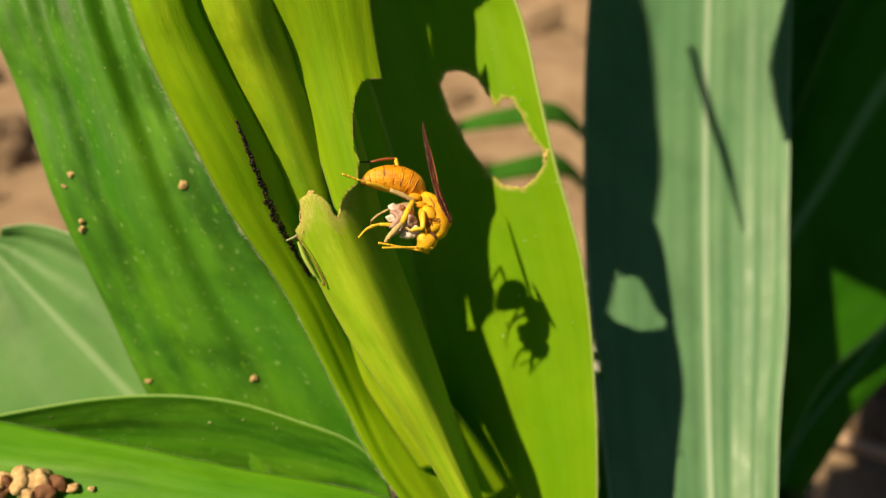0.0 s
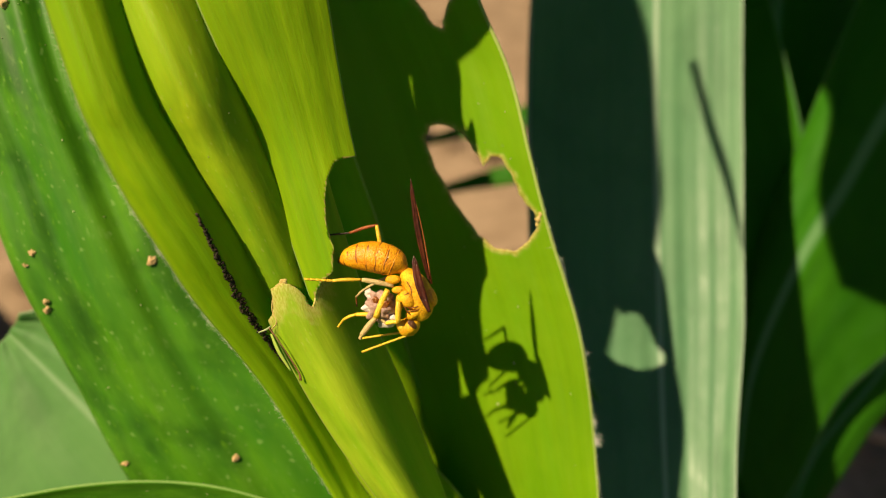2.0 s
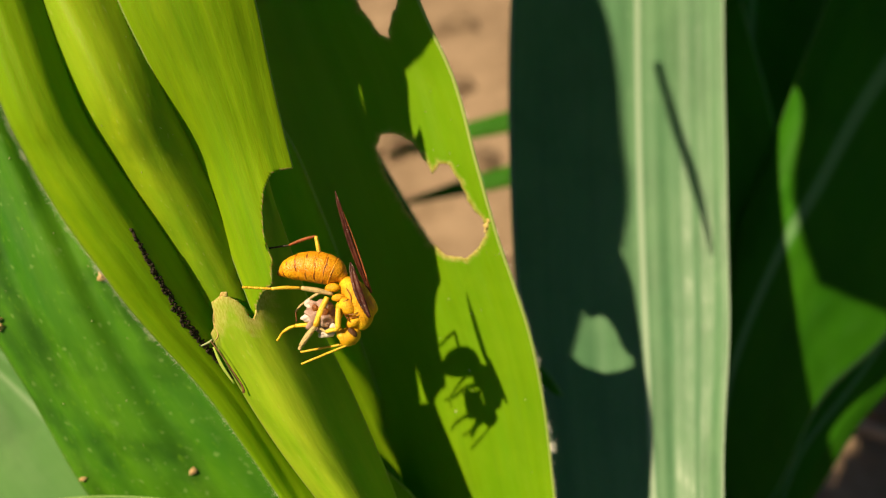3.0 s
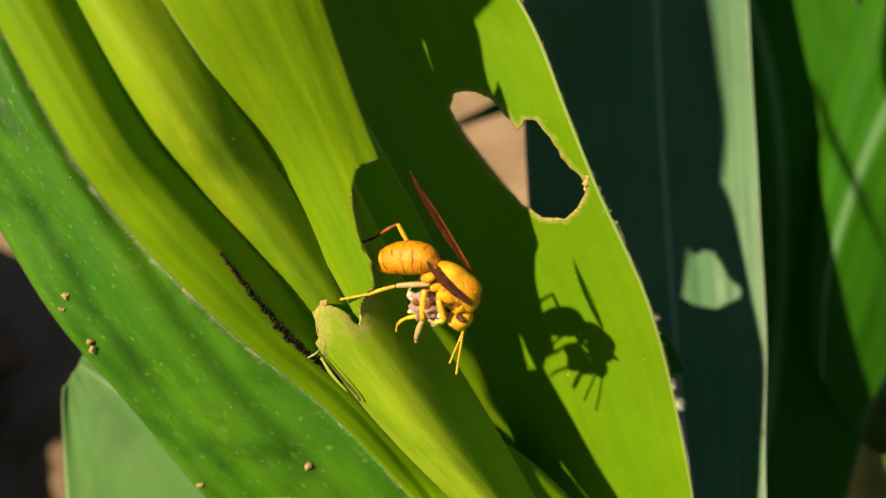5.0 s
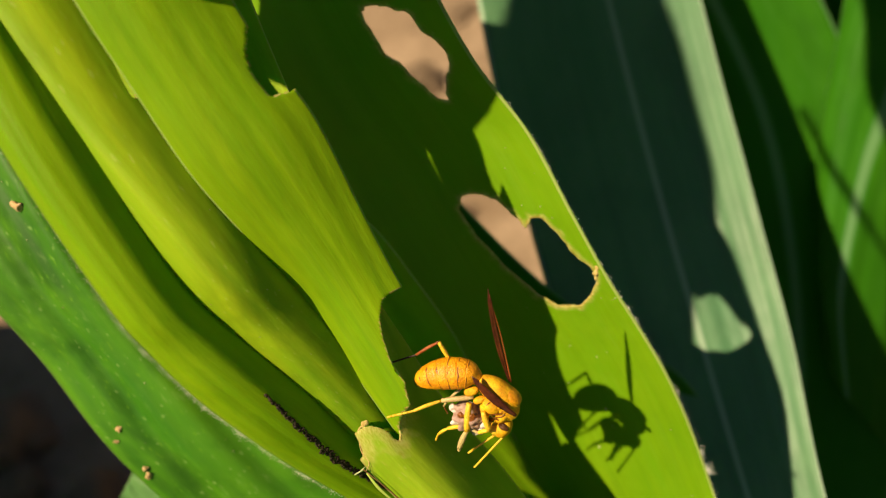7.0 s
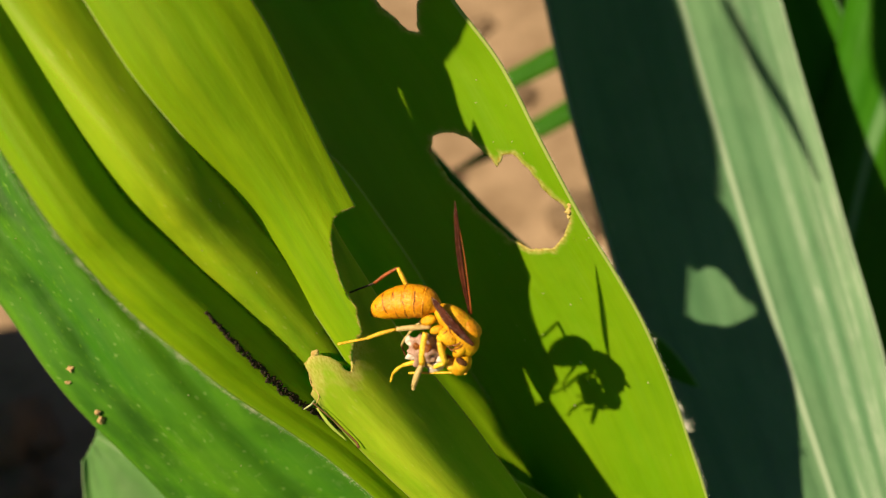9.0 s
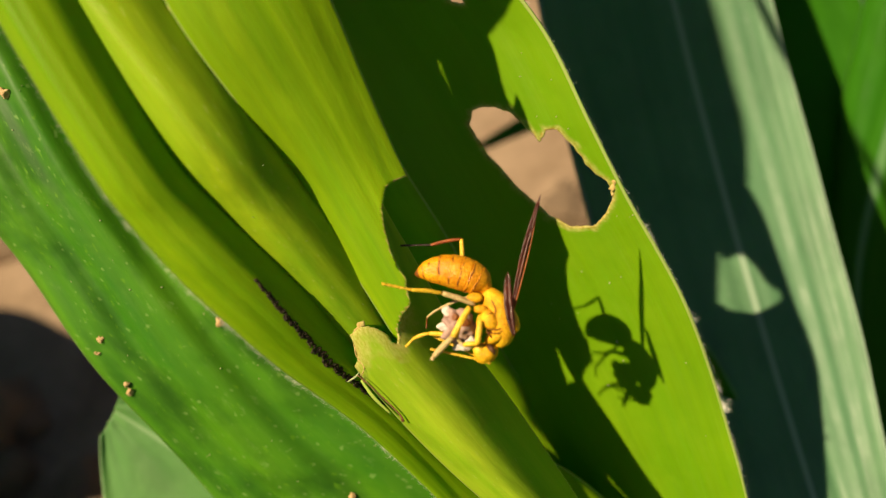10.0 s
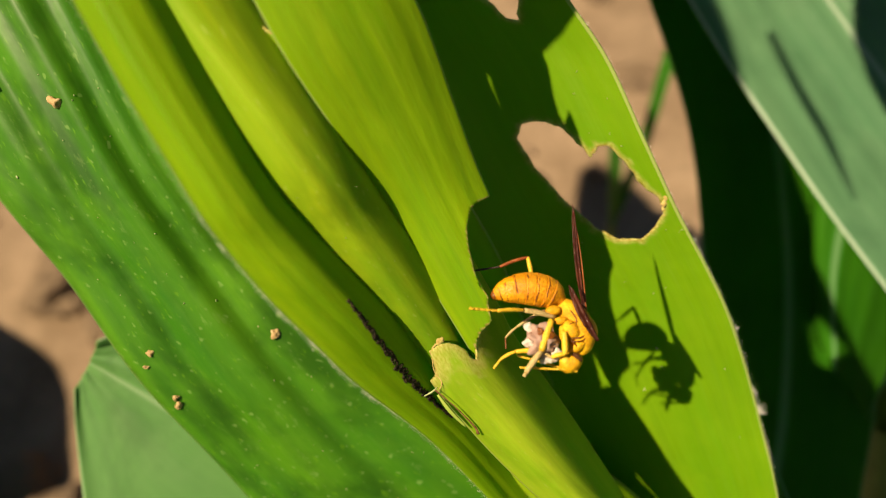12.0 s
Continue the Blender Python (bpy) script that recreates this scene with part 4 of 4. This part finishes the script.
# ---- hairs, droppings and crumbs ----
HAIR = rough_material("leaf_hair", (0.72, 0.78, 0.62), (0.88, 0.90, 0.80), 300.0, 0.5, 0.0001, 0.3)
DROPPING = rough_material("dropping_tan", (0.42, 0.26, 0.10), (0.75, 0.55, 0.30), 900.0, 0.85, 0.0005, 0.2)
MOIST = rough_material("dropping_moist", (0.10, 0.035, 0.012), (0.26, 0.12, 0.05), 800.0, 0.5, 0.0006, 0.4)
FRASS = rough_material("frass_black", (0.010, 0.008, 0.004), (0.05, 0.035, 0.015), 700.0, 0.7, 0.0004, 0.3)
DUST = rough_material("pale_dust", (0.32, 0.40, 0.16), (0.50, 0.55, 0.30), 900.0, 0.8, 0.0002, 0.2)
CRUST = rough_material("tan_crust", (0.38, 0.25, 0.06), (0.62, 0.52, 0.20), 800.0, 0.75, 0.0004, 0.2)


def fringe(parent, rows, side, lo, hi, count, long, away, seed, tufts=()):
    """Fine pale hairs along one margin of a blade, denser in tufts."""
    rng = random.Random(seed)
    pts = [Vector((r[side][0], r[side][1], -r[side][2])) for r in rows]
    verts, faces = [], []
    spots = [(rng.uniform(lo, hi), 1.0) for _ in range(count)]
    for x, n, k in tufts:
        spots += [(x + rng.gauss(0, 0.035), k) for _ in range(n)]
    for x, k in spots:
        p = curve_at(pts, x)
        q = (curve_at(pts, x + 0.02) - p).normalized()
        d = (Vector(away) + q * rng.uniform(-0.7, 0.9) + Vector((0, 0, rng.uniform(-0.5, 0.8)))).normalized()
        n = long * k * rng.uniform(0.4, 1.2)
        w = d.cross(Vector((0, 0, 1))).normalized() * rng.uniform(0.007, 0.012)
        z = Vector((0, 0, 0.013))
        bend = q * rng.uniform(-0.25, 0.25) * n
        base = len(verts)
        for c, f in ((p, 1.0), (p + d * n * 0.55 + bend * 0.3, 0.7)):
            verts += [c + w * f, c - w * f, c + z * f]
        verts.append(p + d * n + bend)
        for j in range(3):
            faces.append((base + j, base + (j + 1) % 3, base + 3 + (j + 1) % 3, base + 3 + j))
            faces.append((base + 3 + j, base + 3 + (j + 1) % 3, base + 6))
    me = bpy.data.meshes.new("hairs")
    me.from_pydata([tuple(v / 1000) for v in verts], [], faces)
    me.materials.append(HAIR)
    ob = new("hairs", me)
    ob.parent = parent
    return tagged(ob, "fine pale margin hairs", kind="stuff")


fringe(holed, HOLED_LEAF, 2, 1.0, 10.5, 420, 0.7, (1, 0.1, 0.2), 1, [(8.55, 60, 2.6), (8.3, 30, 1.6), (7.3, 14, 1.9), (5.6, 12, 1.4)])
fringe(fuzzy, FUZZY_LEAF, 0, 0.2, 9.5, 1300, 0.85, (-1, 0.1, 0.5), 2, [(4.3, 40, 1.3), (5.0, 40, 1.5), (6.2, 30, 1.4), (7.2, 25, 1.2), (3.0, 30, 1.2)])
fringe(low, LOW_LEAF, 0, 1.0, 7.5, 120, 0.4, (0, 1, 0.3), 3)
fringe(low_fold, LOW_FOLD, 0, 1.0, 7.5, 240, 0.9, (0, 1, 0.3), 4)

bpy.context.view_layer.update()


def on_leaf(leaf, x, y, d, lift=0.0):
    """Where the line of sight of the whorl's space through (x, y, d) meets a leaf, with the leaf's normal there."""
    way = Vector((x, y, -d)).normalized()
    hit, place, normal, _ = leaf.ray_cast(Vector((0, 0, 0)), way)
    if not hit:
        return None
    if normal.dot(way) > 0:
        normal = -normal
    return place + normal * lift, normal


def crumb(name, leaf, at, size, material, label, category, group, seed, squash=0.7, rough=0.5):
    spot = on_leaf(leaf, *at)
    if spot is None:
        return
    place, normal = spot
    ob = part(name, lump((0, 0, size * squash * 0.75), (size, size * 0.85, size * squash), seed, rough, (0, 0, seed * 40), 1.1 / size, 3), material, None)
    ob.matrix_basis = WHORL @ Matrix.Translation(place) @ normal.to_track_quat("Z", "Y").to_matrix().to_4x4()
    return tagged(ob, label, category, group)


TAN = "small rough tan caterpillar dropping on a green leaf"
for k, (x, y, d, size) in enumerate(((-58.5, 6.0, 143, 1.15), (-65.4, -33.9, 146, 0.8), (-79.6, -3.1, 145, 0.95), (-77.2, 7.5, 136, 0.9), (-75.8, -1.5, 138, 0.8), (-91.5, 57.6, 138, 0.8), (-82.5, 53.5, 138, 1.3), (-44.0, -33.0, 146, 0.8), (-78.5, 5.2, 136, 0.6), (-36.0, -43.0, 146, 0.7))):
    crumb("dropping", broad, (x, y, d), size * 0.75, DROPPING, TAN, "dropping", "droppings on the leaves", k, 0.5, 1.0)
for k, (x, y, s) in enumerate(((-86.2, -51.7, 2.0), (-83.1, -50.4, 2.2), (-80.0, -50.3, 2.0), (-76.8, -51.0, 1.7), (-74.0, -51.6, 1.0), (-81.5, -52.6, 2.1), (-78.3, -52.6, 1.9), (-86.7, -50.6, 2.0), (-70.5, -51.8, 0.6))):
    crumb("dropping", low_fold, (x, y, 132), s, DROPPING if k % 3 else MOIST, "clump of moist brown caterpillar droppings on a folded leaf", "dropping", "pile of droppings", 20 + k, 0.8, 0.8)


def specks(parent, leaf, box, count, seed, small, big, material, label):
    """Fine specks of dust and wax scattered on a leaf."""
    rng = random.Random(seed)
    bm = bmesh.new()
    x0, x1, y0, y1, d = box
    for _ in range(count):
        spot = on_leaf(leaf, rng.uniform(x0, x1), rng.uniform(y0, y1), d, 0.00008)
        if spot is None:
            continue
        r = rng.uniform(small, big) * (1 if rng.random() > 0.12 else 1.8)
        m = Matrix.Translation(spot[0]) @ spot[1].to_track_quat("Z", "Y").to_matrix().to_4x4() @ pose(0, 0, 0, 0, 0, rng.uniform(0, 180)) @ Matrix.Diagonal((r / 1000 * rng.uniform(0.6, 1.6), r / 1000, r / 1000 * 0.45, 1))
        bmesh.ops.create_icosphere(bm, subdivisions=1, radius=1.0, matrix=m)
    return tagged(part("specks", bm, material, parent), label, kind="stuff")


specks(broad, broad, (-100, -25, -50, 65, 140), 130, 11, 0.05, 0.15, DUST, "pale dust specks and wax marks")
specks(holed, holed, (0, 30, -55, 45, 138), 46, 12, 0.07, 0.16, DUST, "pale dust specks")
specks(low, low, (-90, -25, -60, -36, 137), 60, 13, 0.08, 0.2, DUST, "pale dust specks")
specks(roll, roll, (-50, -25, -10, 50, 121), 24, 14, 0.06, 0.12, DUST, "pale dust specks")

# black frass packed in the gap beside the rolled leaf
frass_rng = random.Random(5)
frass = bmesh.new()
roll_edge = [Vector((r[0][0], r[0][1], -r[0][2])) for r in YELLOW_ROLL]
for _ in range(480):
    f = frass_rng.random() ** 0.8
    p = curve_at(roll_edge, 4.0 + 2.4 * f)
    wide = (0.25 + 1.9 * math.sin(3.1 * f) * (0.3 + 0.7 * f)) * (0.6 + 0.8 * abs(noise.noise((f * 9.0, 0.0, 5.0))))
    p = p + Vector((-frass_rng.random() * wide * 0.9 + 0.1, -frass_rng.random() * wide * 0.45, 0))
    spot = on_leaf(fuzzy, p.x, p.y, -p.z)
    if spot and spot[0].length * 1000 < p.length:
        p = spot[0] * 1000
    r = frass_rng.uniform(0.10, 0.30)
    join(frass, lump(tuple(p), (r, r * 1.5, r * 0.7), frass_rng.randint(0, 99), 0.6, (0, 0, frass_rng.uniform(0, 180)), 2.0, 1))
tagged(part("frass", frass, FRASS, roll), "black crumbs of frass", kind="stuff")

# crumbs and dried bits along the chewed narrow edge
scrap_rng = random.Random(8)
for holder, count, x0, y0, x1, y1, d in ((split, 150, -41.0, 52.0, -34.6, 38.0, 122.0), (split, 90, -49.5, 66.0, -45.0, 58.0, 122.5)):
    scraps = bmesh.new()
    for _ in range(count):
        f = scrap_rng.random()
        spot = on_leaf(holder, x0 + (x1 - x0) * f + scrap_rng.gauss(0, 0.5), y0 + (y1 - y0) * f + scrap_rng.gauss(0, 0.3), d)
        if spot:
            r = scrap_rng.uniform(0.05, 0.17)
            join(scraps, lump(tuple(spot[0] * 1000), (r, r * 1.7, r * 0.5), scrap_rng.randint(0, 99), 0.6, (0, 0, scrap_rng.uniform(0, 180)), 2.0, 1))
    tagged(part("scraps", scraps, CRUST, holder), "tan scraps of chewed leaf", kind="stuff")

# dried torn strips at the chewed top of the lower leaf
part("torn_strip", tube([(-28.2, 2.9, -117.2), (-29.6, 2.0, -117.4), (-30.1, 0.2, -117.6), (-30.2, -1.6, -117.5), (-29.5, -3.4, -117.4), (-30.3, -4.6, -117.3)], [0.2, 0.24, 0.12, 0.1, 0.14, 0.08], 7, 4, 0.6), CRUST, lower, "dried brown torn edge")
part("torn_strip", tube([(-30.8, -4.4, -117.6), (-29.2, -6.4, -117.2), (-27.6, -9.0, -117.4), (-26.2, -11.6, -117.8), (-26.0, -12.8, -118.0)], [0.13, 0.1, 0.15, 0.2, 0.3], 7, 4, 0.6), MOIST, lower, "dark brown torn edge")
part("torn_strip", tube([(-32.6, -5.2, -118.4), (-31.2, -4.6, -117.8), (-30.4, -4.0, -117.5)], [0.16, 0.2, 0.1], 7, 4, 0.6), DUST, lower, "pale dry shred")
part("rolled_flap", tube([(-30.6, -5.4, -118.2), (-29.4, -8.2, -118.0), (-27.6, -11.4, -118.4)], [0.25, 0.42, 0.22], 10, 6, 0.4), YELLOW, lower, "olive rolled flap")
part("crust", lump((-28.4, 2.9, -117.2), (0.75, 0.5, 0.3), 3, 0.6, (0, 0, 30), 1.5, 3), CRUST, lower, "brown dried corner")
for k, (x, y, r) in enumerate(((14.6, 12.6, 0.75), (14.2, 11.7, 0.55), (14.8, 13.6, 0.5))):
    spot = on_leaf(holed, x, y, 136.5)
    if spot:
        p = spot[0] * 1000
        part("crust", lump(tuple(p), (r, r * 0.7, r * 0.3), 40 + k, 0.9, (0, 0, 20 * k), 1.6, 3), CRUST, holed, "tan dried crust at the hole")


# ---- what moves ----
WASP_ROWS = [
    (0, 0.00197, 0.11089, 0.48293, 36.2, 16.1, 15.5),
    (0.5, 0.00209, 0.11106, 0.48341, 42.4, 8.7, 10.1),
    (1, 0.00217, 0.11120, 0.48393, 49.2, 1.8, 4.1),
    (1.5, 0.00207, 0.11140, 0.48423, 72.2, -3.3, -4.8),
    (2, 0.00228, 0.11161, 0.48424, 62.4, -1.8, -1.4),
    (2.5, 0.00227, 0.11165, 0.48434, 52.6, 0.1, 1.8),
    (4.5, 0.00250, 0.11208, 0.48484, 58.4, 0.9, 4.3),
    (5, 0.00140, 0.11239, 0.48600, 66.2, -16.6, -10.6),
    (5.5, 0.00133, 0.11170, 0.48546, 74.8, -15.4, -20.4),
    (6, 0.00154, 0.11189, 0.48554, 68.5, -11.5, -14.0),
    (6.5, 0.00245, 0.11270, 0.48596, 72.2, -10.3, -12.1),
    (7, 0.00289, 0.11223, 0.48524, 66.7, -8.3, -6.5),
    (7.5, 0.00296, 0.11220, 0.48504, 61.5, -5.8, -1.1),
    (9.5, 0.00304, 0.11141, 0.48464, 56.2, -6.0, -7.3),
    (10, 0.00117, 0.11075, 0.48386, 45.9, 18.4, -5.8),
    (10.5, 0.00185, 0.11125, 0.48447, 48.6, -5.0, -8.9),
    (11, 0.00180, 0.11130, 0.48454, 46.2, 1.9, -4.8),
    (11.5, 0.00164, 0.11118, 0.48439, 44.2, 8.9, -0.9),
    (12, 0.00138, 0.11134, 0.48446, 42.7, 16.0, 2.8),
]
SWAY_ROWS = [
    (0, 0.0895, -0.0035, -0.1938, 0.8, -1.1, -0.7),
    (0.5, 0.0835, -0.0002, -0.1938, 0.8, -0.7, -0.5),
    (1, 0.0785, -0.0000, -0.1938, 0.0, -0.0, 0.0),
    (1.5, 0.0766, 0.0056, -0.1938, -1.7, -0.6, 0.1),
    (2, 0.0750, 0.0047, -0.1938, -1.2, -0.5, -0.2),
    (2.5, 0.0782, 0.0047, -0.1938, -0.6, -0.6, 0.2),
    (4.5, 0.0807, -0.0049, -0.1938, -4.5, 3.5, -5.4),
    (5, 0.0614, -0.0155, -0.1938, -8.1, 2.6, -6.5),
    (5.5, 0.0709, -0.0195, -0.1938, -7.8, 0.3, -6.3),
    (6, 0.0854, -0.0228, -0.1938, -6.0, 2.0, -4.3),
    (6.2, 0.1364, -0.0361, -0.1938, -5.4, 5.7, 14.2),
    (6.4, 0.1024, -0.0263, -0.1938, -7.5, 5.9, -0.2),
    (6.6, 0.0731, -0.0161, -0.1938, -7.8, 5.9, -2.9),
    (6.8, 0.0686, -0.0109, -0.1938, -7.1, 4.8, -3.2),
    (7, 0.0631, -0.0055, -0.1938, -6.3, 4.0, -1.0),
    (7.2, 0.0648, -0.0129, -0.1938, -6.4, 4.5, -0.8),
    (7.5, 0.0649, -0.0233, -0.1938, -6.5, 5.3, -0.4),
    (9.5, 0.0845, -0.0159, -0.1938, -3.7, 4.6, -0.6),
    (10, 0.0721, -0.0184, -0.1938, -5.0, 4.1, -0.3),
    (10.5, 0.0674, -0.0222, -0.1938, -6.6, 4.3, 0.5),
    (11, 0.0679, -0.0255, -0.1938, -7.8, 2.3, -3.1),
    (11.5, 0.0804, -0.0183, -0.1938, -7.8, 0.0, -0.6),
    (11.8, 0.1245, -0.0294, -0.1938, -7.4, 1.3, 12.9),
    (12, 0.1469, -0.0353, -0.1938, -7.2, 1.6, 17.7),
]
WING_TURNS = [(0, 99), (1, 88), (2.5, 98), (4.5, 104), (5, 93), (5.5, 83), (6.5, 79), (7.5, 74), (9.5, 73), (10, 77), (10.5, 76), (12, 90)]
FRONT_WING_TURNS = [(0, 104), (1, 99), (4.5, 110), (5, 114), (5.5, 117), (6.5, 115), (7.5, 112), (9.5, 107), (10, 95), (10.5, 107), (12, 108)]
FEELER_TURNS = [(0, 184), (1, 184), (1.5, 188), (2.5, 201), (4.5, 169), (5, 238), (5.5, 254), (6, 201), (6.5, 223), (7.5, 188), (9.5, 162), (10, 169), (10.5, 171), (11.2, 215), (12, 170)]
LOW_SHIFTS = [(0, -14, 6), (1, -5, 2), (2.5, -3, 1), (4.5, 0, 0), (5.5, 0, 0), (7.5, 0, 0), (11, 0, 0), (12, -6, 15)]


def motions():
    rows = [(t, pose(x, y, z, rx, ry, rz)) for t, x, y, z, rx, ry, rz in WASP_ROWS]
    walk(wasp, rows)
    walk(prey, rows)
    for wing, (x, y, z), turns, tilt in ((wings[0], (2.9, 0.6, -1.2), WING_TURNS, -8), (wings[1], (2.7, -3.0, 2.8), FRONT_WING_TURNS, 3)):
        walk(wing, [(t, pose(x / 1000, y / 1000, z / 1000, 0, tilt, a)) for t, a in turns])
    for feeler, z, lean in ((feelers[0], 1.0, 0), (feelers[1], -1.0, -12)):
        walk(feeler, [(t, pose(-0.0009, -0.0067, z / 1000, 0, 0, a + lean)) for t, a in FEELER_TURNS])
    walk(wide_leaf, [(t, pose(x, y, z, rx, ry, rz)) for t, x, y, z, rx, ry, rz in SWAY_ROWS])
    walk(low_leaf, [(t, pose(x / 1000, y / 1000, 0)) for t, x, y in LOW_SHIFTS])


motions()
